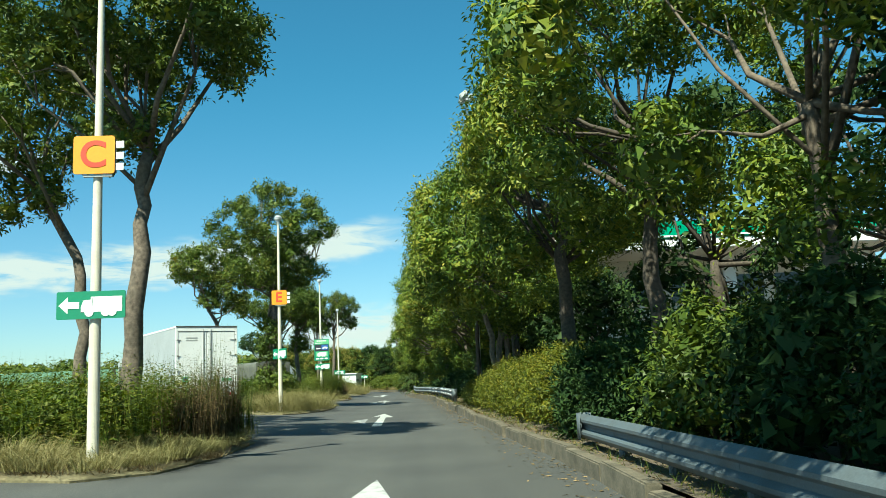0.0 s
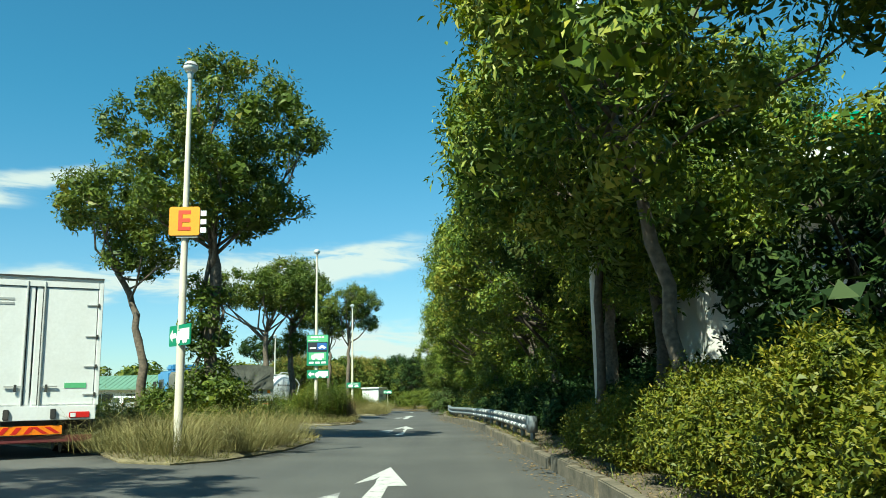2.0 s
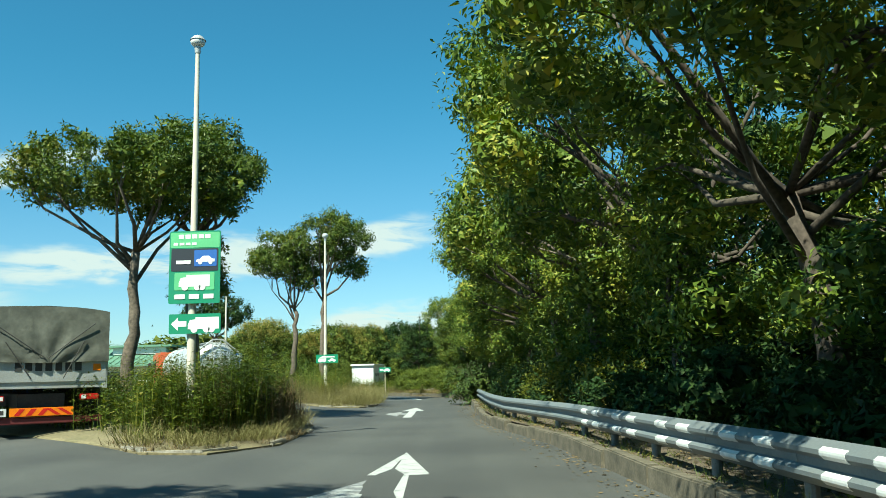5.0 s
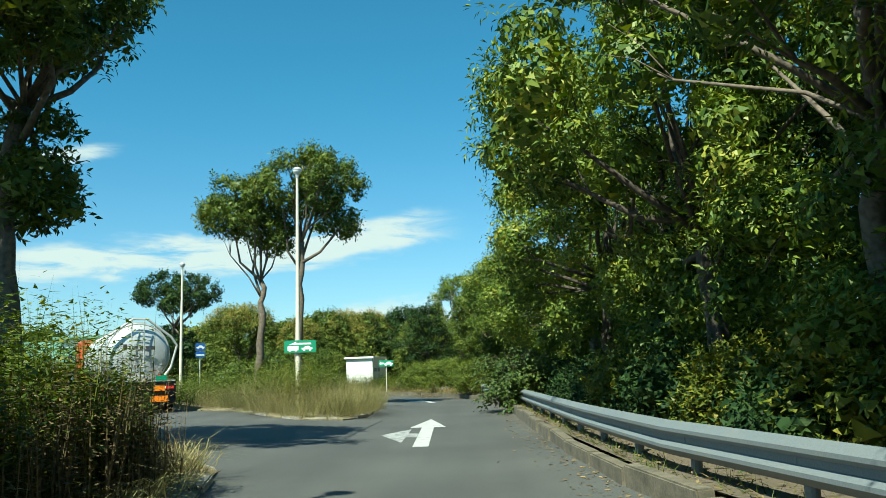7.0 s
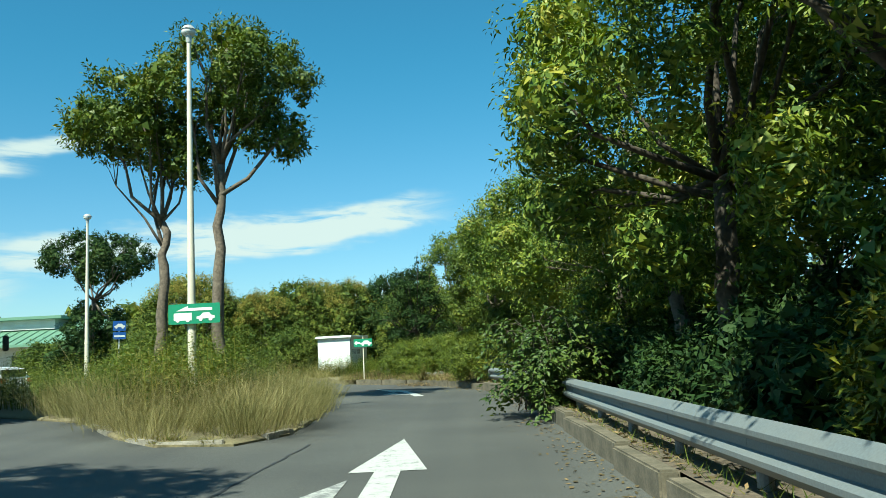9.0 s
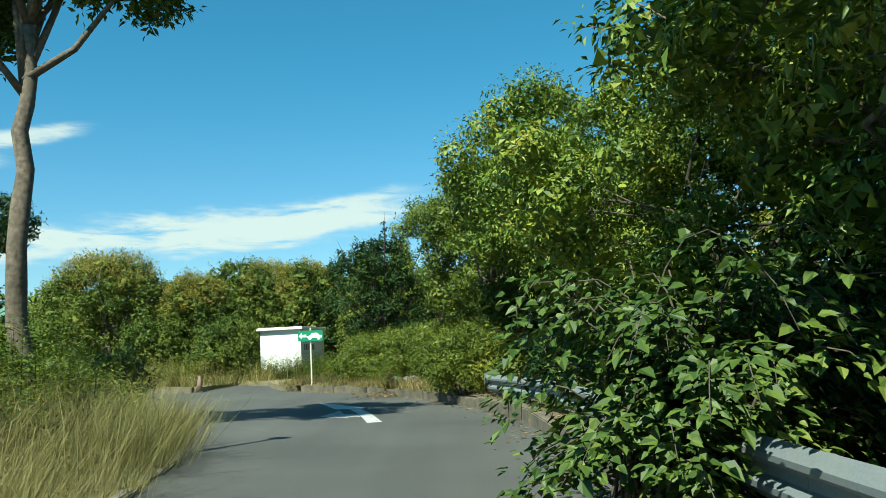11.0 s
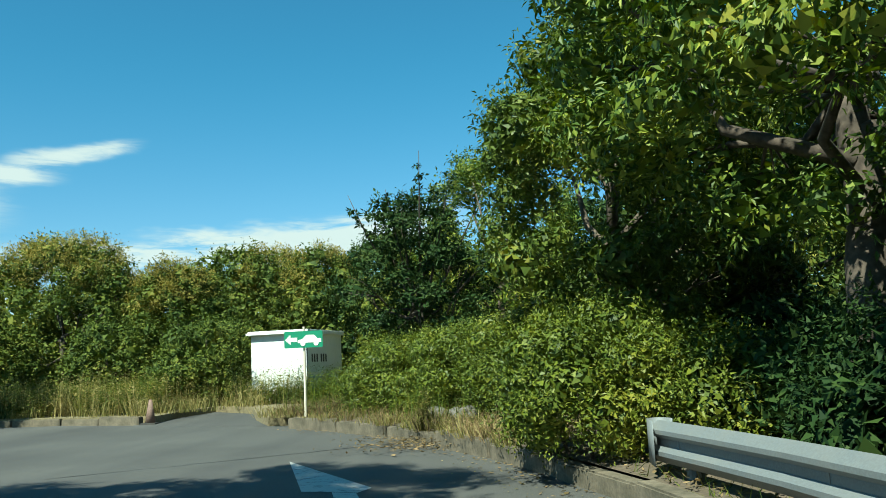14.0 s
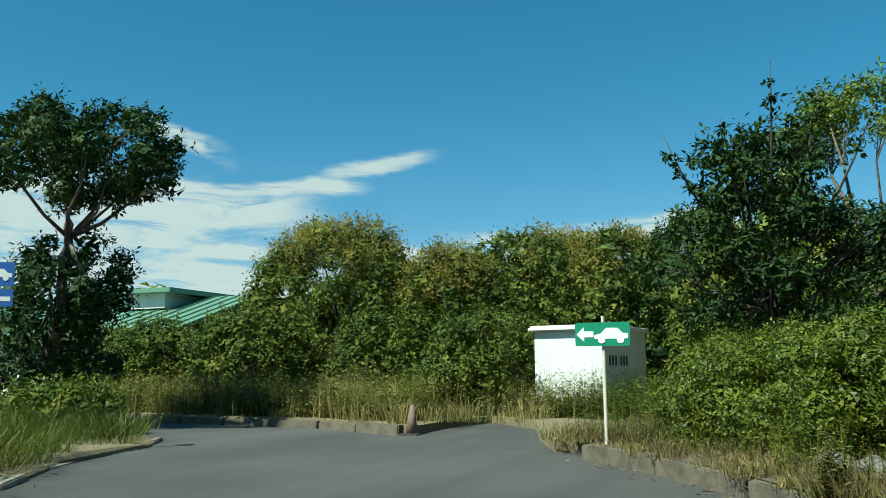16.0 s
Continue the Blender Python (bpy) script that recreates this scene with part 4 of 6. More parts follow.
island_tree(-20.9, 102.3, [(0, 0, 0), (0.0, 0, 1.6), (0.3, 0, 3.0), (0.4, 0, 4.3)], [((0.5, 0, 6.2), (2.4, 2.2, 1.3), 36), ((0.4, 0.2, 3.0), (1.3, 1.3, 1.3), 16), ((-0.4, 0.2, 1.4), (1.5, 1.5, 1.2), 14)], 13958, 69, "dark tree with ivy-clad trunk at the end of the island", LEAF_DARK, r=0.15)


# ---- woodland beyond the bend ----
def wood_tree(x, y, h, r, seed, leaf=LEAF_FAR, n=9000, size=0.115, bloom=False, low=0.3, level=2):
    rng = np.random.default_rng(seed)
    c, rad = dome_clumps(rng, int(30 + 24 * r), r, low, h, 0.40 + 0.04 * r)
    t = tree("woodland_tree", "dense rounded woodland tree" + (" tipped with pale blossom" if bloom else " in full leaf"), x, y, 0.2, [(0, 0, 0), (0.1, 0, h * 0.2), (0.0, 0.1, h * 0.4)], 8, c, rad, int(n * 1.3), size, leaf, BARK, 0.15, seed, 0.15, "woodland trees", slim=0.6, level=level, reach=0.66, fine=False)
    if bloom:
        top = (c[:, 2] > h * 0.66) & (c[:, 2] < h * 0.90) & (np.sin(np.arange(len(c)) * 1.7 + seed) > -0.35)
        quads_object("blossom", spray_leaves(rng, c[top], rad[top], int(n * 0.8), size * 0.85, -0.3, 0.9, 0.4, None, 12, 1.16), 3, LEAF_BLOOM, t)
    return t


WOOD = ((-19.5, 113.2, 6.6, 3.7, 1, 20000), (-24.6, 116.5, 3.2, 2.4, 0, 6000), (-14.7, 112.2, 5.2, 2.1, 1, 12000), (-13.7, 115.6, 6.3, 2.4, 0, 9000), (-11.9, 115.2, 6.1, 2.1, 1, 9000), (-9.9, 114.6, 6.0, 2.3, 1, 9000),
        (-7.6, 114.4, 6.3, 2.4, 0, 9000), (-6.0, 111.6, 5.4, 2.2, 0, 9000), (-0.2, 109.5, 6.6, 2.6, 0, 9000), (-12.6, 110.4, 3.0, 1.5, 0, 8000), (-16.4, 110.6, 3.0, 1.7, 0, 8000), (-20.8, 109.6, 3.2, 2.0, 0, 8000),
        (-24.0, 109.4, 2.9, 1.7, 0, 6000), (-27.0, 110.5, 2.8, 1.8, 0, 6000), (4.5, 108.0, 7.0, 3.0, 0, 6000), (9.0, 108.0, 7.5, 3.2, 0, 6000), (-17.2, 117.0, 5.6, 2.6, 0, 6000), (-21.0, 118.0, 5.8, 2.8, 0, 6000))
for i, (x, y, h, r, b, m) in enumerate(WOOD):
    wood_tree(x, y, h, r, 80 + i, bloom=bool(b), leaf=LEAF_DARK if i in (6, 8) else LEAF_FAR, n=m)
rng = np.random.default_rng(7)
fc, fr = [], []
for i in range(120):
    x = rng.uniform(-75, 60)
    y = rng.uniform(126, 150) if x > -30 else rng.uniform(128, 150)
    for k in range(6):
        fc.append((x + rng.normal() * 2, y + rng.normal() * 1.5, rng.uniform(0.5, 5.6)))
        fr.append(rng.uniform(1.2, 2.2))
tagged(quads_object("far_woods", np.concatenate([leaves(rng, fc, fr, 26000, 0.6, 0.2), inner_leaves(rng, fc, fr, 2, 0.8, 0.0)]), 3, LEAF_FAR), "distant belt of mixed green woodland", "woods", kind="stuff")


# ---- hedges and shrubs ----
def mound(x, y, r, h, seed, label="clipped roadside azalea shrub, yellow-green", name="azalea_shrub", n=9500, leaf=LEAF_HEDGE, size=0.066, group="hedge", long=1.0, z=0.2, clump=0.38, simple=False, count=22):
    rng = np.random.default_rng(seed)
    c, rad = dome_clumps(rng, int(count * 1.35), r, 0.05, h, clump * 0.8)
    c[:, 1] *= long
    c[:, 2] = np.maximum(c[:, 2] * rng.uniform(0.9, 1.06, len(c)), 0.12)
    return shrub(name, label, x, y, z, c, rad, n, size, leaf, seed, 0.05, group, simple=simple, level=3 if size < 0.075 else 2)


for i, (y, dx, r, h) in enumerate(((16.0, 1.0, 0.75, 1.45), (17.6, 1.2, 0.85, 1.75), (19.1, 0.95, 0.65, 1.25), (20.6, 1.15, 0.8, 1.65), (22.4, 1.0, 0.7, 1.3), (24.0, 1.2, 0.8, 1.65), (25.6, 1.0, 0.7, 1.3), (27.2, 1.1, 0.75, 1.4), (29.0, 0.95, 0.65, 1.1), (30.5, 1.05, 0.7, 1.15), (32.2, 0.9, 0.6, 0.8))):
    mound(kerb_x(y) + dx, y, r, h, 120 + i, long=1.25, clump=0.34, n=9500 if y < 28 else 6000, size=0.058, count=24)
# shade at the kerb is put into the leaf colour of these shrubs
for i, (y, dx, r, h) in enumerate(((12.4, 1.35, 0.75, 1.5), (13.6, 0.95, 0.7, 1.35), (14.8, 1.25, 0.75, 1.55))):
    mound(kerb_x(y) + dx, y, r, h, 135 + i, "large-leaved shrub spilling to the kerb, leaves darkened as shade", "shrub", 5500, LEAF_DARK, 0.10, "bank shrubs", 1.1, clump=0.4)
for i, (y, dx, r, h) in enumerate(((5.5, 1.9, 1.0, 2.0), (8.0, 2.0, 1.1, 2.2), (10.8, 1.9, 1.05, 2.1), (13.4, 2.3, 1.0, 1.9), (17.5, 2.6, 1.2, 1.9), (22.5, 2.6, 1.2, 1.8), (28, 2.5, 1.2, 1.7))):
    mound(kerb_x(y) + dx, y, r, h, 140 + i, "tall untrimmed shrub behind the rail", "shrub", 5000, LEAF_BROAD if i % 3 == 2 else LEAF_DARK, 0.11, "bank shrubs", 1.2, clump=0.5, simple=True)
# undergrowth coloured dark to stand for the shade below the crowns
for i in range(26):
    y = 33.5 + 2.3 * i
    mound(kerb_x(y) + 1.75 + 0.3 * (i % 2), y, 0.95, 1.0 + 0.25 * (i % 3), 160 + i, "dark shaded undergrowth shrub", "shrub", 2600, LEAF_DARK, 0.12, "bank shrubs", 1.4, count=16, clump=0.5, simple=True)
# deep filler shrubs, leaf colour darkened to read as unlit hollow
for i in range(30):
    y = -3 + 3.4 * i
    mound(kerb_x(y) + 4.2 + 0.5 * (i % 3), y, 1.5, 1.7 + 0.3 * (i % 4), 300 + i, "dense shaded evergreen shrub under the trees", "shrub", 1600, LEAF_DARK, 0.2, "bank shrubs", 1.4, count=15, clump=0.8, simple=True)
# all but one take the dark leaf, in place of shade
for i, (x, y, r, h) in enumerate(((0.3, 81.5, 0.9, 1.3), (0.0, 84.2, 1.0, 1.5), (-0.1, 86.8, 1.1, 1.7), (-0.4, 89.2, 1.0, 1.3), (0.6, 92.2, 1.1, 1.2), (-0.6, 93.6, 1.0, 1.2))):
    mound(x, y, r, h, 350 + i, "leafy shrub growing behind the guard rail", "shrub", 6500, LEAF_VERGE if i == 2 else LEAF_DARK, 0.07, "bank shrubs", 1.0, clump=0.5, simple=True)
for i, (x, y, r, h) in enumerate(((1.3, 57.5, 0.8, 1.5), (0.9, 60.3, 0.9, 1.7), (0.5, 63, 0.7, 1.3), (0.1, 68.5, 0.7, 1.3))):
    mound(x, y, r, h, 370 + i, "sunlit yellow-green shrub behind the guard rail", "shrub", 6000, LEAF_HEDGE, 0.09, "bank shrubs", 1.1, clump=0.45, simple=True)
mound(-2.5, 91.7, 1.15, 1.65, 180, "rounded glossy-leaved shrub at the end of the rail", "shrub", 15000, LEAF_VERGE, 0.052, "verge shrubs", 1.0, count=36)
mound(-1.4, 91.2, 0.8, 1.3, 181, "shrub grown against the rail end", "shrub", 8000, LEAF_VERGE, 0.06, "verge shrubs", 1.0, simple=True)
for i, (x, y, r, h) in enumerate(((-5.6, 100.4, 1.2, 1.65), (-4.7, 99.8, 1.3, 1.8), (-3.8, 98.4, 1.3, 1.9), (-2.9, 96.9, 1.3, 2.05))):
    mound(x, y, r, h, 184 + i, "large rounded hedge shrub on the verge", "shrub", 16000, LEAF_VERGE, 0.052, "verge shrubs", 1.0, clump=0.4, count=38, simple=True)
mound(-12.5, 107.6, 1.4, 2.6, 190, "dense dark shrub beside the utility hut", "shrub", 9000, LEAF_FAR, 0.13, "verge shrubs", clump=0.6, simple=True)

for i, (x, y, r, h, l) in enumerate((                                     (-5.9, 14.2, 0.8, 1.2, 0), (-7.6, 15.2, 1.0, 1.3, 0), (-9.4, 16.8, 1.2, 1.4, 0), (-7.2, 40.8, 0.6, 1.5, 1), (-6.4, 42.8, 0.6, 0.8, 1), (-7.9, 58.8, 0.95, 1.2, 0), (-6.9, 60.2, 0.8, 1.15, 0), (-8.6, 62.5, 1.1, 1.4, 0), (-8.6, 40.5, 0.9, 1.3, 1),                                      (-8.9, 84.0, 1.0, 1.3, 1), (-10.4, 86.0, 1.2, 1.9, 1), (-12.2, 87.0, 1.2, 1.8, 1), (-9.6, 88.6, 0.9, 1.3, 0), (-18.8, 100.8, 1.3, 1.1, 1))):
    mound(x, y, r, h, 400 + i, "bushy green scrub on the planted island" if not l else "dark leafy shrub round the island trees", "shrub", 3400, LEAF_BROAD if l else GRASS_GREEN, 0.11, "island shrubs", 1.1, ground_z(x, y) + 0.1, 0.42, simple=True)
# the broad-leaved bush that leans over the rail
def arching_bush(x, y, seed, canes=96):
    """Long canes that rise, arch outward and hang, with heart-shaped leaves along both sides."""
    rng = np.random.default_rng(seed)
    base = thing("broadleaf_bush", (x, y, 0.15), "large-leaved bush hanging over the guard rail", "shrub")
    out = []
    for i in range(canes):
        a = rng.uniform(0, 2 * math.pi)
        way = np.array([math.cos(a), math.sin(a), 0.0])
        # longer towards the road and the open south side
        far = rng.uniform(0.55, 1.15) * (1.0 + 0.2 * max(0.0, -way[0])) * (1.0 + 0.25 * max(0.0, -way[1]))
        top = rng.uniform(0.35, 1.75)
        t = np.linspace(0, 1, 9)
        pts = np.outer(far * t ** 1.3, way) + np.outer(top * np.sin(t * 2.15) - 0.22 * t ** 3, [0, 0, 1]) + np.outer(t, rng.normal(size=3) * 0.12)
        pts[:, :2] += rng.normal(size=2) * 0.22
        pts[:, 0] = np.maximum(pts[:, 0], -1.12)
        v, f = [], []
        tube(v, f, pts, [float(0.012 - 0.0095 * q) for q in t], 5)
        mesh_object("stem", v, f, BARK, base, True)
        m = 84
        u = rng.uniform(0.18, 1.0, m)
        p = np.column_stack([np.interp(u, t, pts[:, q]) for q in range(3)])
        side = np.cross(way, [0, 0, 1.0]) * rng.choice([-1, 1], m)[:, None]
        ax = side * 0.8 + way * 0.55 + rng.normal(size=(m, 3)) * 0.35 + np.array([0, 0, -0.35])
        ax /= np.linalg.norm(ax, axis=1, keepdims=True)
        p += ax * rng.uniform(0.02, 0.16, m)[:, None] + rng.normal(size=(m, 3)) * 0.05
        nr = np.array([0, 0, 1.0]) + 0.4 * way + rng.normal(size=(m, 3)) * 0.38
        sd = np.cross(ax, nr)
        sd /= np.linalg.norm(sd, axis=1, keepdims=True)
        nr = np.cross(sd, ax)
        z = (0.10 * rng.uniform(0.5, 1.2, m))[:, None]
        l, r = p + ax * z * 0.22 + sd * z * 0.36 + nr * z * 0.07, p + ax * z * 0.22 - sd * z * 0.36 + nr * z * 0.07
        l2, r2 = p + ax * z * 0.6 + sd * z * 0.25 + nr * z * 0.05, p + ax * z * 0.6 - sd * z * 0.25 + nr * z * 0.05
        tp = p + ax * z * 1.05 - nr * z * 0.1
        out.append(np.stack([p, l, l2, p, l2, tp, p, tp, r2, p, r2, r], 1).reshape(-1, 3))
    out = np.concatenate(out)
    quads_object("foliage", out, 3, LEAF_BUSH, base)
    return base


arching_bush(-1.45, 78.3, 33)

# ---- grass and weeds ----
for k, (isle, m) in enumerate(((ISLE_C, 7000), (ISLE_E, 7000), (ISLE_P, 6000), (ISLE_G, 9000))):
    near = [(x, y) for x, y in isle if x > -12.5]
    grass("short_grass", "short withered grass matted over the island edge", near, m, 0.22, 0.016, GRASS_BROWN if k % 2 == 0 else GRASS_DRY, 220 + k, 0.9, 0.05, True)
grass("dry_grass", "tall straw-coloured grass at the pole foot", [(-8.6, 35.4), (-6.7, 32.9), (-5.6, 32.7), (-5.1, 33.8), (-4.6, 37), (-4.6, 40.5), (-7, 41)], 14000, 1.0, 0.010, GRASS_STRAW, 201, 1.6)
grass("dry_grass", "uneven straw-coloured grass on the island edge", [(-6.0, 11.6), (-4.7, 11.4), (-4.0, 12.3), (-3.75, 14.5), (-3.8, 17.5), (-5, 17), (-5.5, 14)], 14000, 0.5, 0.010, GRASS_STRAW, 202, 1.6)
weeds("leafy_weeds", "green goldenrod and brushwood covering the island", [(-7.5, 12.6), (-4.7, 12.8), (-4.1, 15), (-4.2, 18), (-6, 21), (-10, 21), (-12, 17.5)], 3000, 1.55, GRASS_GREEN, 203, 0.17, 22)
weeds("leafy_weeds", "tall feathery brush at the island tip", [(-5.4, 15.5), (-3.9, 15.5), (-3.75, 19), (-4.8, 20.2), (-6.2, 19)], 620, 1.85, GRASS_GREEN, 222, 0.11, 26)
weeds("withered_weeds", "reddish withered brush at the island tip", [(-4.6, 14.0), (-3.8, 15), (-3.9, 18), (-4.8, 20)], 900, 1.5, GRASS_BROWN, 204, 0.10, 22)
weeds("leafy_weeds", "tall green weeds between the island trees", [(-8.5, 36), (-5.5, 38.5), (-5.1, 42), (-7.8, 46.5), (-16, 55), (-18, 48)], 2400, 1.25, GRASS_GREEN, 205, 0.17, 18)
weeds("leafy_weeds", "goldenrod thicket on the island", [(-8, 55.4), (-6.6, 54.6), (-5.9, 57), (-6.0, 60.5), (-6.6, 63), (-9, 67), (-17, 75.5), (-19, 68)], 3000, 1.5, GRASS_GREEN, 206, 0.17, 22)
weeds("withered_weeds", "brown withered brush among the goldenrod", [(-7.6, 55.8), (-6.3, 55.6), (-6.1, 60), (-7.2, 63)], 500, 1.3, GRASS_BROWN, 216, 0.10, 20)
weeds("leafy_weeds", "tall goldenrod at the foot of the guide board", [(-7.9, 55.2), (-6.4, 54.7), (-5.8, 57), (-6.0, 61), (-7.5, 62), (-8.5, 58)], 1000, 1.75, GRASS_GREEN, 220, 0.17, 24)
weeds("withered_weeds", "purple-brown withered brush at the island edge", [(-6.3, 57.5), (-5.7, 57.5), (-5.8, 61.5), (-6.7, 62)], 350, 1.25, GRASS_BROWN, 221, 0.10, 20)
grass("dry_grass", "dry grass skirting the island", [(-7.8, 54.8), (-7.0, 53.9), (-6.1, 54.1), (-5.5, 56), (-5.7, 60.5), (-6.3, 63.3), (-7.4, 62), (-6.6, 57)], 6000, 0.55, 0.011, GRASS_STRAW, 207, 1.6)
grass("long_grass", "long feathery pale grass arching over the island", [(-8.5, 76.0), (-7.3, 74.85), (-6.15, 74.95), (-5.7, 76.5), (-5.85, 80), (-6.25, 83), (-7.3, 86), (-9.6, 88.5), (-12.5, 82), (-10.4, 78.9)], 46000, 1.15, 0.0048, GRASS_STRAW, 208, 1.25, per=64)
grass("long_grass", "long green grass along the inside of the bend", [(-7.4, 85.6), (-9.7, 89.6), (-12.4, 93.3), (-14.8, 97), (-15.5, 99.6), (-16.4, 100.8), (-20, 102), (-18, 96), (-11, 88)], 15000, 0.7, 0.010, GRASS_GREEN, 209, 1.4)
weeds("leafy_weeds", "green weeds among the long grass", [(-10.2, 79.2), (-8.9, 78.0), (-7.2, 79.4), (-7.0, 84), (-10.5, 90.5), (-15.5, 97), (-24, 99), (-27, 98)], 3200, 1.4, GRASS_GREEN, 210, 0.17, 16)
weeds("leafy_weeds", "tall goldenrod standing behind the long grass", [(-9.5, 77.5), (-7.9, 76.4), (-7.1, 77.6), (-6.9, 81), (-8, 84.5), (-10, 82)], 1000, 1.5, GRASS_GREEN, 219, 0.15, 20)
grass("verge_grass", "green and straw grass on the far verge", [(-8.7, 101.2), (-7.2, 99.6), (-5.7, 97.6), (-4.3, 95.1), (-3.5, 93.1), (-2.4, 92.6), (-2.6, 96), (-4, 99), (-7, 102.6), (-8.6, 103)], 5000, 0.5, 0.009, GRASS_BROWN, 211, 0.9, 0.2)
grass("verge_grass", "matted yellow-green grass on the far verge", [(-8.7, 101.2), (-7.2, 99.6), (-5.7, 97.6), (-4.3, 95.1), (-3.5, 93.1), (-2.4, 92.6), (-2.6, 96), (-4, 99), (-7, 102.6), (-8.6, 103)], 8000, 0.32, 0.012, GRASS_DRY, 214, 1.0, 0.2)
weeds("leafy_weeds", "low green weeds among the verge grass", [(-8.5, 101.3), (-5.6, 98.2), (-4.2, 95.6), (-3.4, 95.8), (-4.6, 99), (-7.4, 102.4)], 420, 0.6, GRASS_GREEN, 215, 0.09, 14, 0.2)
grass("verge_grass", "thick yellow-green grass before the woodland", [(-12.6, 103.9), (-15.1, 105.0), (-19.2, 105.6), (-27, 105.9), (-27, 109), (-9, 109), (-8.7, 106)], 11000, 0.65, 0.016, GRASS_DRY, 212, 0.7, 0.2)
weeds("leafy_weeds", "goldenrod belt before the woodland", [(-12.8, 104.4), (-15.1, 105.3), (-27, 106.5), (-27, 110), (-8, 111), (-7.0, 104), (-8.7, 105.5), (-11.8, 106.6)], 4000, 1.05, GRASS_GREEN, 213, 0.17, 14, 0.2)

# fallen leaves along the kerb and the islands
rng = np.random.default_rng(91)
ly = rng.uniform(-5, 100, 3800)
lx = np.array([kerb_x(v) for v in ly]) - np.abs(rng.normal(size=len(ly))) * 0.28 - 0.03
lz = np.array([ground_z(a, b) for a, b in zip(lx, ly)]) + 0.012
lp = np.column_stack([lx, ly, lz])
d = unit(rng, len(lp)) * np.array([1, 1, 0.25])
e = np.cross(d, np.array([0, 0, 1.0]) + 0.3 * unit(rng, len(lp)))
sz = rng.uniform(0.02, 0.05, len(lp))[:, None]
litter = np.stack([lp - d * sz, lp + e * sz * 0.5, lp + d * sz, lp - e * sz * 0.5], 1)
tagged(quads_object("leaf_litter", litter, 4, GRASS_BROWN), "dry fallen leaves along the kerb foot", "leaf litter", kind="stuff")

# low ground cover on the bank beside the rail
rng = np.random.default_rng(93)
by = rng.uniform(-6, 94, 13000)
bx = np.array([kerb_x(v) for v in by]) + 0.2 + rng.random(len(by)) ** 1.5 * 2.6
bz = np.full(len(by), 0.2)
tagged(quads_object("bank_grass", blades(rng, np.column_stack([bx, by]), bz, 0.2, 0.011, 1.2, True), 3, GRASS_GREEN), "straggling green ground cover on the bank", "grass", kind="stuff")

# dead leaves and twigs on the strip under the rail, and a drift of them at the bend
rng = np.random.default_rng(95)
ly = rng.uniform(0, 92, 9000)
lx = np.array([kerb_x(v) for v in ly]) + 0.17 + rng.random(len(ly)) ** 1.4 * 1.3
lz = 0.225 + 0.05 * rng.random(len(ly))
heap = np.column_stack([-4.78 + rng.normal(size=900) * 0.45, 95.41 + rng.normal(size=900) * 0.55, 0.02 + 0.12 * rng.random(900)])
lp = np.concatenate([np.column_stack([lx, ly, lz]), heap])
d = unit(rng, len(lp)) * np.array([1, 1, 0.4])
e = np.cross(d, np.array([0, 0, 1.0]) + 0.5 * unit(rng, len(lp)))
sz = rng.uniform(0.02, 0.055, len(lp))[:, None]
thin = rng.choice([0.12, 0.45, 0.5], len(lp))[:, None]
litter = np.stack([lp - d * sz / (thin + 0.4), lp + e * sz * thin, lp + d * sz / (thin + 0.4), lp - e * sz * thin], 1)
tagged(quads_object("leaf_litter", litter, 4, GRASS_BROWN), "dead leaves and twigs under the guard rail", "leaf litter", kind="stuff")
weeds("dry_stalks", "tall dry stalks growing from the kerb joint", [(-4.78, 95.96), (-4.51, 96.01), (-4.66, 96.26)], 46, 1.0, GRASS_DRY, 217, 0.12, 20, 0.05)
rng = np.random.default_rng(96)
m = 420
cp = np.column_stack([-3.4 + rng.normal(size=m) * 0.55, 91.5 + rng.normal(size=m) * 2.2, np.full(m, 0.012)])
d = unit(rng, m) * np.array([1, 1, 0.2])
e = np.cross(d, np.array([0, 0, 1.0]) + 0.3 * unit(rng, m))
sz = rng.uniform(0.008, 0.028, m)[:, None]
tagged(quads_object("bark_chips", np.stack([cp - d * sz, cp + e * sz * 0.6, cp + d * sz, cp - e * sz * 0.6], 1), 4, GRASS_STRAW), "pale chips and leaf scraps strewn on the asphalt", "litter", kind="stuff")
weeds("seeding_weeds", "yellow-green seeding weeds before the woodland", [(-12.8, 104.2), (-15.1, 105.1), (-27, 106.2), (-27, 108.5), (-9, 108.5), (-8.9, 105.6), (-11.8, 106.2)], 2600, 1.2, GRASS_DRY, 218, 0.13, 14, 0.2)

# ---- kerbs and guard rails ----
kerb_run("kerb", KERB[1:], "stained concrete kerbstones along the bank", 2.0, 0.24)
kerb_run("kerb_far", KERB_FAR, "low concrete kerbstones before the waste ground", 1.5, 0.22)

kerb_run("kerb_island_1", [ISLE_P[k] for k in (0, 1, 2, 3, 4, 5, 6)][::-1], "pale concrete edging round the planted island", 1.0, 0.08, 0.12, material=CONCRETE_PALE)
kerb_run("kerb_island_2", [ISLE_G[k] for k in (15, 0, 1, 2, 3, 4, 5, 6, 7, 8, 9, 10, 11)][::-1], "pale concrete edging round the large island", 1.0, 0.07, 0.12, material=CONCRETE_PALE)


def rail_top(y):
    """The rail has settled unevenly along the bank."""
    return float(np.interp(y, [12, 36, 44, 56, 64, 78, 90], [0.68, 0.79, 0.78, 0.74, 0.715, 0.70, 0.665]))


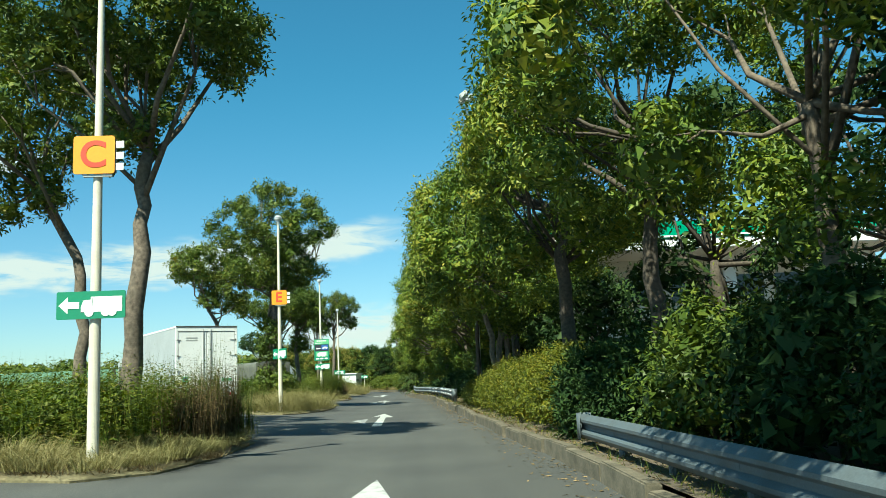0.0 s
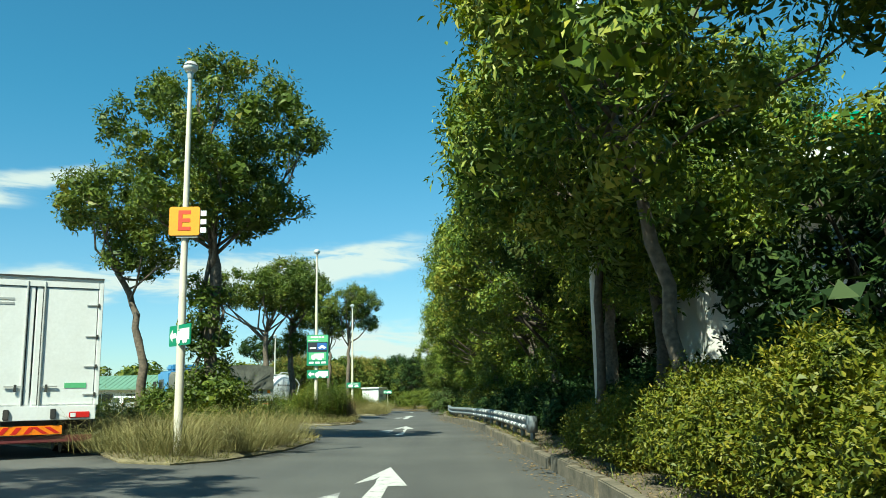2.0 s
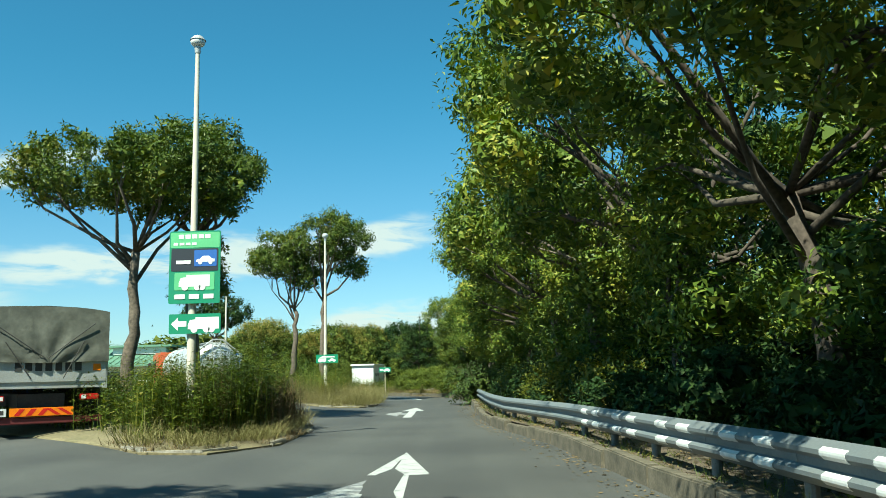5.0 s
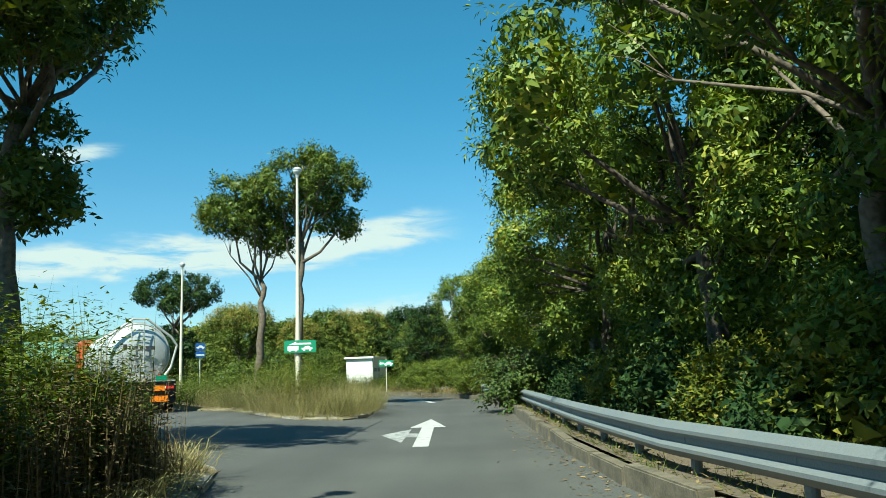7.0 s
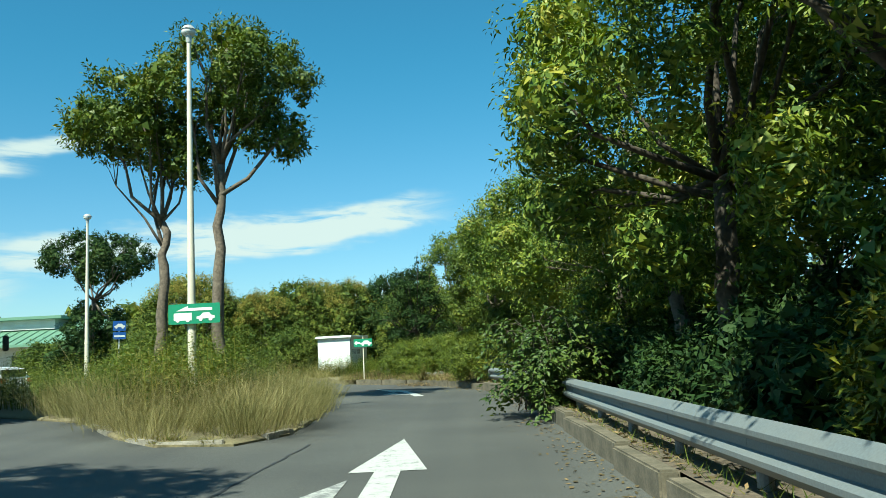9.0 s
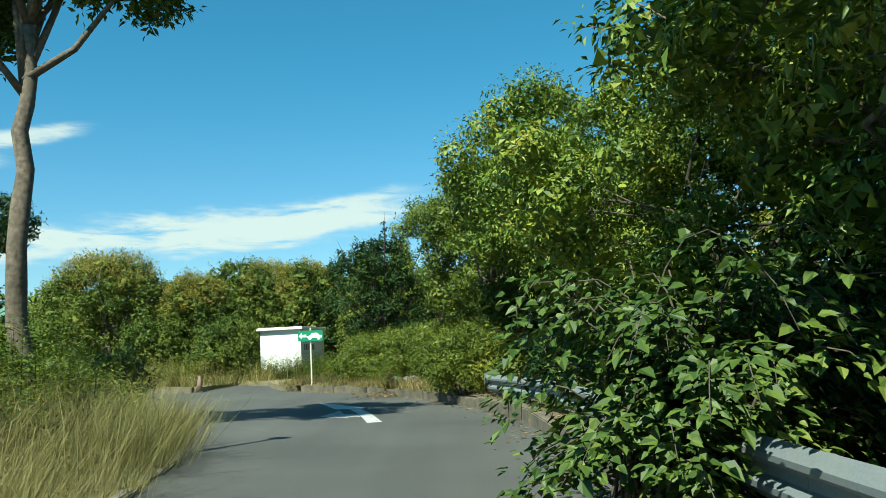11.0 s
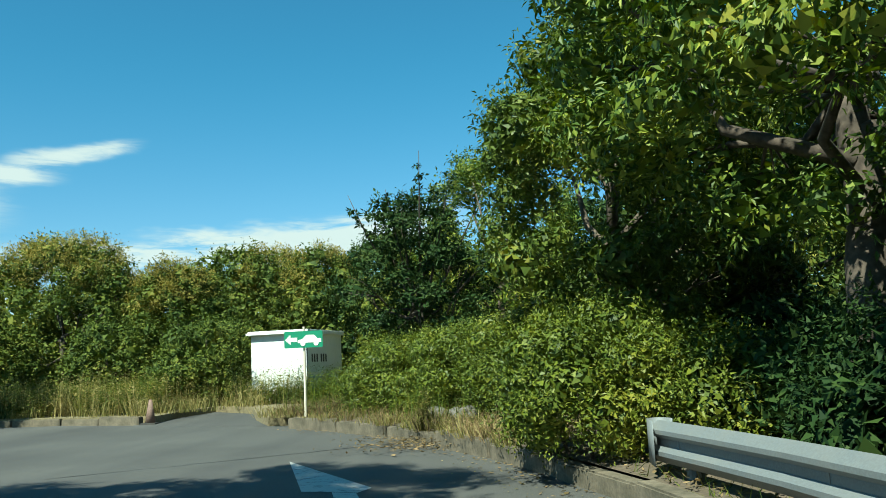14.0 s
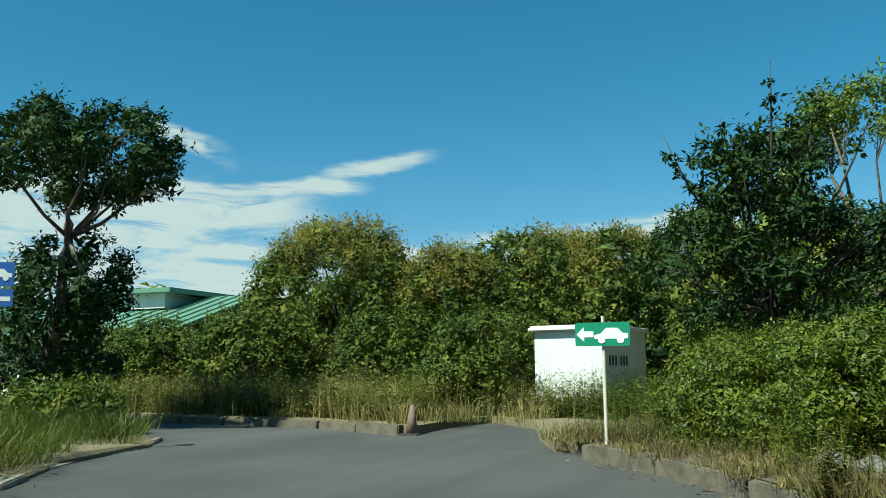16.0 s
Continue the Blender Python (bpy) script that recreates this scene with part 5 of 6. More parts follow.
def guard_rail(y0, y1, label, offset=0.34, steel=None):
    """A W-beam on posts; the ends turn down and inward a little."""
    base = thing("guard_rail", (0, 0, 0), label, "guard rail", "guard rails")
    prof = [(0.02, 0.0), (-0.005, 0.02), (-0.06, 0.07), (-0.06, 0.105), (0.0, 0.145), (0.0, 0.205), (-0.06, 0.245), (-0.06, 0.28), (-0.005, 0.33), (0.02, 0.35)]
    count = int(round(y1 - y0)) + 1
    ys = np.linspace(y0, y1, count)
    v, f = [], []
    for y in ys:
        x = kerb_x(y) + offset
        top = rail_top(y)
        for dx, dz in prof:
            v.append((x + dx, y, top - 0.35 + dz))
        for dx, dz in reversed(prof):
            v.append((x + dx + 0.006, y, top - 0.35 + dz))
    m = 2 * len(prof)
    for j in range(count - 1):
        for k in range(m):
            f.append((j * m + k, j * m + (k + 1) % m, (j + 1) * m + (k + 1) % m, (j + 1) * m + k))
    f.append(tuple(range(m)))
    f.append(tuple((count - 1) * m + k for k in range(m))[::-1])
    for end, way in ((y0, -1), (y1, 1)):
        # a sleeve that curls back behind the beam
        x, top = kerb_x(end) + offset, rail_top(end)
        cv, cf = [], []
        for k in range(7):
            a = radians(30 * k)
            for z in (top - 0.36, top + 0.01):
                cv.append((x - 0.075 + 0.11 * (1 - math.cos(a)), end + way * 0.16 * math.sin(a) - way * 0.25 * (k == 0), z))
        cf = [(2 * k, 2 * k + 1, 2 * k + 3, 2 * k + 2) for k in range(6)]
        cap = mesh_object("end_sleeve", cv, cf, (steel or GALV), base, True)
        cap.modifiers.new("thickness", "SOLIDIFY").thickness = 0.006
    mesh_object("beam", v, f, (steel or GALV), base)
    for y in np.arange(y0 + 0.6, y1, 2.0):
        x, top = kerb_x(y) + offset, rail_top(y)
        part("post", rod(bmesh.new(), (x + 0.11, y, 0.0), (x + 0.11, y, top - 0.04), 0.057, sides=12), (steel or GALV), base, smooth=False)
        part("bracket", boxed((x - 0.002, y - 0.035, top - 0.24), (x + 0.06, y + 0.035, top - 0.11), 0.006), (steel or GALV), base)
    return base


guard_rail(-12.0, 12.4, "blue-grey galvanised guard rail, dusty", steel=GALV_DARK)
guard_rail(36.4, 78.5, "galvanised guard rail with white reflective bands")
guard_rail(79.2, 90.2, "galvanised guard rail on short posts")
for y in [37.5 + 2.0 * k + d for k in range(9) for d in (0.0, 0.75)]:
    # a band bent round each hump of the beam
    for lo_z in (0.0, 0.175):
        v, f = [], []
        for yy in (y - 0.19, y + 0.19):
            x = kerb_x(yy) + 0.34
            for back in (0.0, 0.003):
                for dx, dz in ((-0.028, 0.038), (-0.062, 0.069), (-0.064, 0.0875), (-0.062, 0.106), (-0.026, 0.132)):
                    v.append((x + dx - 0.004 + back, yy, rail_top(yy) - 0.35 + lo_z + dz))
        for k in range(4):
            f += [(k, k + 1, k + 11, k + 10), (k + 5, k + 15, k + 16, k + 6)]
        f += [(0, 10, 15, 5), (4, 9, 19, 14), (0, 5, 6, 1), (1, 6, 7, 2), (2, 7, 8, 3), (3, 8, 9, 4), (10, 11, 16, 15), (11, 12, 17, 16), (12, 13, 18, 17), (13, 14, 19, 18)]
        tagged(mesh_object("reflective_band", v, f, REFLECT), "white reflective band stuck on the rail", "rail marker", "rail markers")

# ---- lamp posts and signs ----
def letter(char, size, material, parent, x, z, y):
    cu = bpy.data.curves.new("letter", "FONT")
    cu.body, cu.size, cu.extrude, cu.offset = char, size, 0.003, 0.012
    cu.align_x, cu.align_y = "CENTER", "CENTER"
    tmp = bpy.data.objects.new("letter", cu)
    me = bpy.data.meshes.new_from_object(tmp)
    bpy.data.objects.remove(tmp)
    bpy.data.curves.remove(cu)
    me.materials.append(material)
    ob = new("letter", me)
    ob.parent = parent
    ob.matrix_basis = pose(x, y, z, 90, 0, 0)
    return ob


ARROW = [(-0.5, 0), (-0.05, 0.42), (-0.05, 0.17), (0.5, 0.17), (0.5, -0.17), (-0.05, -0.17), (-0.05, -0.42)]


def scaled(pts, s, cx, cz, sz=None):
    return [(cx + x * s, cz + z * (sz or s)) for x, z in pts]


LORRY = [(-0.5, -0.14), (-0.5, 0.0), (-0.44, 0.15), (-0.26, 0.17), (-0.26, 0.24), (0.5, 0.24), (0.5, -0.14)]
SALOON = [(-0.5, -0.12), (-0.5, -0.01), (-0.30, 0.04), (-0.14, 0.2), (0.2, 0.2), (0.34, 0.05), (0.5, 0.03), (0.5, -0.12)]
COACH = [(-0.5, -0.16), (-0.5, 0.2), (-0.44, 0.25), (0.5, 0.25), (0.5, -0.16)]


def icon(name, pts, s, cx, cz, y, parent, wheels):
    """A white vehicle silhouette with its wheels."""
    ob = part(name, plate(scaled(pts, s, cx, cz), y), WHITE, parent)
    for wx in wheels:
        ring = [(cx + wx * s + 0.11 * s * math.cos(a), cz - 0.15 * s + 0.11 * s * math.sin(a)) for a in np.linspace(0, 2 * math.pi, 13)[:-1]]
        part("wheel_mark", plate(ring, y - 0.003), WHITE, ob)
    return ob


def lamp_post(x, y, h=8.0, tilt=(0.0, 0.0)):
    z = ground_z(x, y) + 0.1
    base = thing("lamp_post", (x, y, z), "cream-painted steel lamp post with a small domed head", "lamp post", "lamp posts")
    base.rotation_euler = (radians(tilt[0]), radians(tilt[1]), 0)
    bm = bmesh.new()
    rod(bm, (0, 0, -0.2), (0, 0, 2.2), 0.085, 0.08, 24)
    rod(bm, (0, 0, 2.15), (0, 0, h - 0.3), 0.078, 0.042, 24)
    part("pole", bm, POLE, base)
    part("collar", rod(bmesh.new(), (0, 0, 2.12), (0, 0, 2.22), 0.09, 0.082, 16), POLE, base)
    part("neck", rod(bmesh.new(), (0, 0, h - 0.34), (0, 0, h - 0.2), 0.055, 0.07, 12), LAMP_GREY, base)
    bm = bmesh.new()
    bmesh.ops.create_uvsphere(bm, u_segments=16, v_segments=8, radius=0.15, matrix=Matrix.Translation((0, 0, h - 0.1)) @ Matrix.Diagonal((1, 1, 0.75, 1)))
    part("bowl", bm, LAMP_GLASS, base, "white lamp bowl", True)
    part("cap", rod(bmesh.new(), (0, 0, h - 0.07), (0, 0, h + 0.02), 0.165, 0.09, 16), LAMP_GREY, base)
    return base


def bay_sign(char, x, y, zc, zs, turn=3):
    """The orange letter board and the green lorry board on one post."""
    y2 = y - 0.10
    b = thing("letter_sign", (x, y2, zc), "square orange board with a red letter %s" % char, "sign", "bay signs", turn=3)
    part("board", plate(rounded(0.6, 0.58, 0.04), 0.0, 0.02), ORANGE, b)
    letter(char, 0.56, RED, b, -0.01, -0.01, -0.024)
    part("bracket", boxed((-0.16, 0.0, -0.33), (0.26, 0.05, -0.295)), ALU, b)
    for k in range(3):
        part("side_plate", boxed((0.315, -0.01, 0.1 - 0.17 * k), (0.43, 0.01, 0.21 - 0.17 * k), 0.004), WHITE, b, "small white plate")
    part("side_bracket", boxed((0.29, 0.002, -0.28), (0.32, 0.02, 0.24)), DARK, b)
    g = thing("direction_sign", (x, y2, zs), "green board with a white arrow and lorry", "sign", "direction signs", turn=turn)
    part("board", plate(rounded(0.97, 0.40, 0.025), 0.0, 0.02), GREEN, g)
    part("arrow", plate(scaled(ARROW, 0.29, -0.31, 0.0), -0.021), WHITE, g)
    icon("lorry", LORRY, 0.58, 0.15, -0.02, -0.021, g, (-0.3, 0.1, 0.26))
    part("lorry_outline", plate([(0.02, 0.095), (0.02, -0.01), (0.024, -0.01), (0.024, 0.095)], -0.026, 0.002), GREEN, g)
    part("bracket", boxed((-0.1, 0.0, -0.03), (0.1, 0.06, 0.03)), ALU, g)


lamp_post(-4.8, 12.2, 8.0)
bay_sign("C", -4.82, 12.2, 4.80, 2.56)
lamp_post(-5.87, 33.66, 7.9)
bay_sign("E", -5.85, 33.66, 4.79, 2.53, -48)
lamp_post(-7.08, 56.3, 8.0)
lamp_post(-8.4, 79.93, 8.0)
lamp_post(-17.6, 95.3, 7.2)

s = thing("guide_board", (-7.0, 56.18, 3.50), "tall green guide board with blue and green panels", "sign")
part("board", plate(rounded(1.0, 1.42, 0.03), 0.0, 0.03), GREEN, s)
part("header", plate(rounded(0.96, 0.3, 0.02, 0, 0.53), -0.031), PALE_GREEN, s)
for k in range(5):
    part("text_bar", boxed((-0.32 + 0.13 * k, -0.04, 0.56), (-0.22 + 0.13 * k, -0.035, 0.64)), WHITE, s)
for k in range(4):
    part("text_bar", boxed((-0.42 + 0.12 * k, -0.04, 0.43), (-0.33 + 0.12 * k, -0.035, 0.48)), WHITE, s)
part("panel", plate(rounded(0.92, 0.44, 0.02, 0, 0.14), -0.031), DARK, s)
part("panel", plate(rounded(0.44, 0.32, 0.02, 0.21, 0.17), -0.036), BLUE, s)
icon("saloon_mark", SALOON, 0.36, 0.21, 0.14, -0.041, s, (-0.28, 0.28))
part("text_bar", boxed((-0.36, -0.045, 0.06), (-0.08, -0.036, 0.13)), WHITE, s)
part("panel", plate(rounded(0.78, 0.34, 0.02, 0, -0.28), -0.031), PALE_GREEN, s)
icon("lorry_mark", LORRY, 0.6, 0.0, -0.3, -0.036, s, (-0.3, 0.1, 0.26))
for k in range(3):
    part("text_bar", boxed((-0.38 + 0.28 * k, -0.04, -0.62), (-0.18 + 0.28 * k, -0.031, -0.53)), WHITE, s)
g = thing("direction_sign", (-6.98, 56.18, 2.40), "green board with a white arrow and lorry", "sign", "direction signs")
part("board", plate(rounded(1.0, 0.38, 0.025), 0.0, 0.02), GREEN, g)
part("arrow", plate(scaled(ARROW, 0.3, -0.31, 0.0), -0.021), WHITE, g)
icon("lorry", LORRY, 0.6, 0.17, -0.02, -0.021, g, (-0.3, 0.1, 0.26))
g = thing("direction_sign", (-8.3, 79.80, 2.23), "green board with a long arrow, coach and car", "sign", "direction signs")
part("board", plate(rounded(1.04, 0.40, 0.025), 0.0, 0.02), GREEN, g)
part("arrow", plate([(-0.36, 0.06), (-0.12, 0.16), (-0.12, 0.115), (0.36, 0.115), (0.36, 0.06)], -0.021), WHITE, g)
icon("coach", COACH, 0.36, -0.23, -0.07, -0.021, g, (-0.28, 0.28))
icon("saloon", SALOON, 0.36, 0.23, -0.06, -0.021, g, (-0.28, 0.28))
g = thing("car_sign", (-7.5, 100.3, 0.2), "green board with a white arrow and car on a post", "sign")
part("post", rod(bmesh.new(), (0.0, 0.05, -0.2), (0.0, 0.05, 1.9), 0.027, sides=10), POLE, g)
part("board", plate(rounded(0.82, 0.35, 0.03, 0, 1.63), 0.0, 0.02), GREEN, g)
part("arrow", plate(scaled(ARROW, 0.26, -0.26, 1.63), -0.021), WHITE, g)
icon("saloon", SALOON, 0.5, 0.13, 1.62, -0.021, g, (-0.28, 0.28))
g = thing("parking_sign", (-17.5, 98.1, 0.15), "blue and white parking sign on a grey post", "sign", turn=35)
part("post", rod(bmesh.new(), (0, 0.05, -0.2), (0, 0.05, 3.0), 0.035, sides=10), ALU, g)
part("board", plate(rounded(0.52, 0.42, 0.03, 0, 2.85), 0.0, 0.02), BLUE, g)
part("plate", plate(rounded(0.52, 0.3, 0.03, 0, 2.44), 0.0, 0.02), BLUE, g)
icon("saloon", SALOON, 0.45, 0, 2.85, -0.021, g, (-0.28, 0.28))
part("text_bar", boxed((-0.22, -0.024, 2.38), (0.22, -0.02, 2.46)), WHITE, g)

p = thing("floodlight_mast", (2.05, 32.7, 0.3), "tall white mast with floodlights above the trees", "lamp post")
bm = bmesh.new()
rod(bm, (0, 0, -0.2), (0, 0, 12.4), 0.08, 0.055, 14)
part("pole", bm, LAMP_GLASS, p, smooth=True)
part("crossbar", boxed((-0.05, -0.6, 12.0), (0.05, 0.6, 12.08), 0.01), LAMP_GREY, p)
for dy, dx in ((-0.45, -0.12), (0.1, -0.12), (0.0, 0.15)):
    bm = bmesh.new()
    box(bm, (-0.18, -0.22, -0.10), (0.18, 0.22, 0.10), 0.03, pose(dx, dy, 12.25, 0, -38, 0))
    part("floodlight", bm, LAMP_GREY, p)

# ---- vehicles and buildings ----
TRUCK_WHITE = surface("truck_white", (0.70, 0.70, 0.69), 0.4, grain=20, stain=1.5, spread=0.04, bump=0.0, dirt=(0.55, 0.54, 0.5), dirt_amount=0.35)
TRUCK_GREY = surface("truck_side_sheet", (0.42, 0.44, 0.45), 0.55, 0.2, grain=20, stain=0.8, spread=0.08, bump=0.05, dirt=(0.28, 0.29, 0.29), dirt_amount=0.5)
CHASSIS = surface("chassis_black", (0.03, 0.03, 0.03), 0.7, grain=30, stain=2, spread=0.3, dirt=(0.09, 0.08, 0.06), dirt_amount=0.5)
RUBBER = surface("tyre_rubber", (0.025, 0.025, 0.025), 0.85, grain=60, stain=4, spread=0.2, dirt=(0.08, 0.07, 0.06), dirt_amount=0.5)
STEEL = surface("tank_steel", (0.55, 0.57, 0.58), 0.42, 0.45, grain=14, stain=1.0, spread=0.05, bump=0.02, dirt=(0.35, 0.35, 0.34), dirt_amount=0.4)
CAB_RED = surface("cab_paint_red_orange", (0.50, 0.10, 0.035), 0.35, grain=15, stain=1.2, spread=0.05, bump=0.0, dirt=(0.36, 0.12, 0.07), dirt_amount=0.3)
RED_LAMP = surface("tail_lamp_red", (0.55, 0.02, 0.02), 0.25, grain=30, spread=0.1, bump=0.0)
AMBER = surface("amber_reflector", (0.85, 0.22, 0.01), 0.35, grain=30, spread=0.1, bump=0.0)
MAROON = surface("bumper_maroon", (0.12, 0.018, 0.02), 0.6, grain=20, stain=2, spread=0.2, bump=0.0)
TARP = surface("olive_tarpaulin", (0.105, 0.105, 0.083), 0.75, grain=9, stain=1.8, spread=0.25, bump=0.6, dirt=(0.06, 0.065, 0.055), dirt_amount=0.6)
CAB_BLUE = surface("cab_blue", (0.06, 0.22, 0.42), 0.35, grain=20, spread=0.06, bump=0.0)
GLASS_DARK = surface("dark_window", (0.02, 0.025, 0.03), 0.08, grain=10, spread=0.1, bump=0.0)
HUT_WALL = surface("hut_wall", (0.66, 0.68, 0.66), 0.6, grain=25, stain=1.8, spread=0.05, bump=0.05, dirt=(0.5, 0.52, 0.48), dirt_amount=0.4)
ROOF_GREEN = surface("green_sheet_roof", (0.13, 0.24, 0.165), 0.5, 0.1, grain=14, stain=0.6, spread=0.1, bump=0.05, dirt=(0.10, 0.17, 0.125), dirt_amount=0.5)
WALL_PALE = surface("pale_render", (0.62, 0.61, 0.57), 0.8, grain=25, stain=0.8, spread=0.08, bump=0.1)
BAND_GREEN = surface("green_fascia", (0.005, 0.26, 0.13), 0.4, grain=25, stain=1, spread=0.06, bump=0.0)
STRAW_CONE = surface("weathered_cone", (0.20, 0.13, 0.10), 0.8, grain=25, stain=5, spread=0.3, bump=0.1)
ROCK = surface("garden_rock", (0.15, 0.14, 0.125), 0.9, grain=8, stain=2, spread=0.3, bump=0.8)
CAR_WHITE = surface("car_paint_white", (0.80, 0.80, 0.80), 0.2, grain=10, stain=1, spread=0.02, bump=0.0, dirt=(0.68, 0.68, 0.66), dirt_amount=0.2)
CAR_SILVER = surface("car_paint_silver", (0.45, 0.47, 0.50), 0.25, 0.5, grain=10, stain=1, spread=0.03, bump=0.0)


def wheel(parent, x, y, r=0.5, w=0.28):
    t = part("wheel", rod(bmesh.new(), (x - w / 2, y, r), (x + w / 2, y, r), r, sides=20), RUBBER, parent)
    s = 1 if x > 0 else -1
    part("rim", rod(bmesh.new(), (x + s * (w / 2 - 0.03), y, r), (x + s * (w / 2 + 0.015), y, r), r * 0.55, r * 0.5, 16), ALU, t)


def chassis(t, length, plates=True):
    part("chassis_frame", boxed((-0.45, 0.15, 0.62), (0.45, length + 1.5, 0.9), 0.01), CHASSIS, t)
    for s in (-1, 1):
        for y in (1.6, 2.9, length - 1.0):
            wheel(t, s * 1.02, y, 0.49, 0.5 if y < 4 else 0.3)
        part("side_guard", boxed((s * 1.16 - 0.02, 3.8, 0.5), (s * 1.16 + 0.02, length - 2.2, 0.62), 0.01), ALU, t)
        part("side_guard", boxed((s * 1.16 - 0.02, 3.8, 0.78), (s * 1.16 + 0.02, length - 2.2, 0.9), 0.01), ALU, t)
        part("mudguard", boxed((s * 1.02 - 0.25, 0.75, 0.3), (s * 1.02 + 0.25, 0.79, 1.0), 0.005), RUBBER, t)
        lamp = part("tail_lamp", boxed((s * 0.9 - 0.19, -0.05, 0.755), (s * 0.9 + 0.19, 0.02, 0.875), 0.015), RED_LAMP, t)
        part("reverse_lamp", boxed((s * 0.78 - 0.05, -0.056, 0.775), (s * 0.78 + 0.05, -0.05, 0.855), 0.003), WHITE, lamp)
    if not plates:
        return
    part("bumper", boxed((-1.18, 0.02, 0.29), (1.18, 0.12, 0.43), 0.02), MAROON, t)
    plate_ = part("chevron_plate", boxed((-0.6, -0.02, 0.45), (0.6, 0.0, 0.62), 0.004), AMBER, t, "orange and red reflective plate")
    for k in range(5):
        x = -0.52 + 0.22 * k + (0.12 if k > 2 else 0)
        part("chevron", plate([(x, 0.47), (x + 0.1, 0.47), (x + (0.2 if k < 2.5 else -0.1), 0.6), (x + (0.1 if k < 2.5 else -0.2), 0.6)], -0.021, 0.003), RED_LAMP, plate_)
    pl = part("number_plate", boxed((-1.08, -0.03, 0.46), (-0.66, -0.01, 0.62), 0.004), WHITE, t)
    part("plate_bar", boxed((-1.03, -0.034, 0.5), (-0.71, -0.03, 0.58)), CHASSIS, pl)


def cab(t, y, paint):
    bm = bmesh.new()
    box(bm, (-1.2, y, 0.55), (1.2, y + 2.1, 2.75), 0.12)
    c = part("cab", bm, paint, t)
    part("windscreen", boxed((-1.05, y + 2.09, 1.55), (1.05, y + 2.12, 2.4), 0.01), GLASS_DARK, c)
    for s in (-1, 1):
        part("side_window", boxed((s * 1.2 - 0.01, y + 0.9, 1.6), (s * 1.2 + 0.01, y + 1.8, 2.3), 0.005), GLASS_DARK, c)
        part("mirror", boxed((s * 1.38 - 0.09, y + 1.95, 1.7), (s * 1.38 + 0.09, y + 2.05, 2.2), 0.03), CHASSIS, c)
    for s in (-1, 1):
        wheel(t, s * 1.02, y + 1.1, 0.49, 0.3)


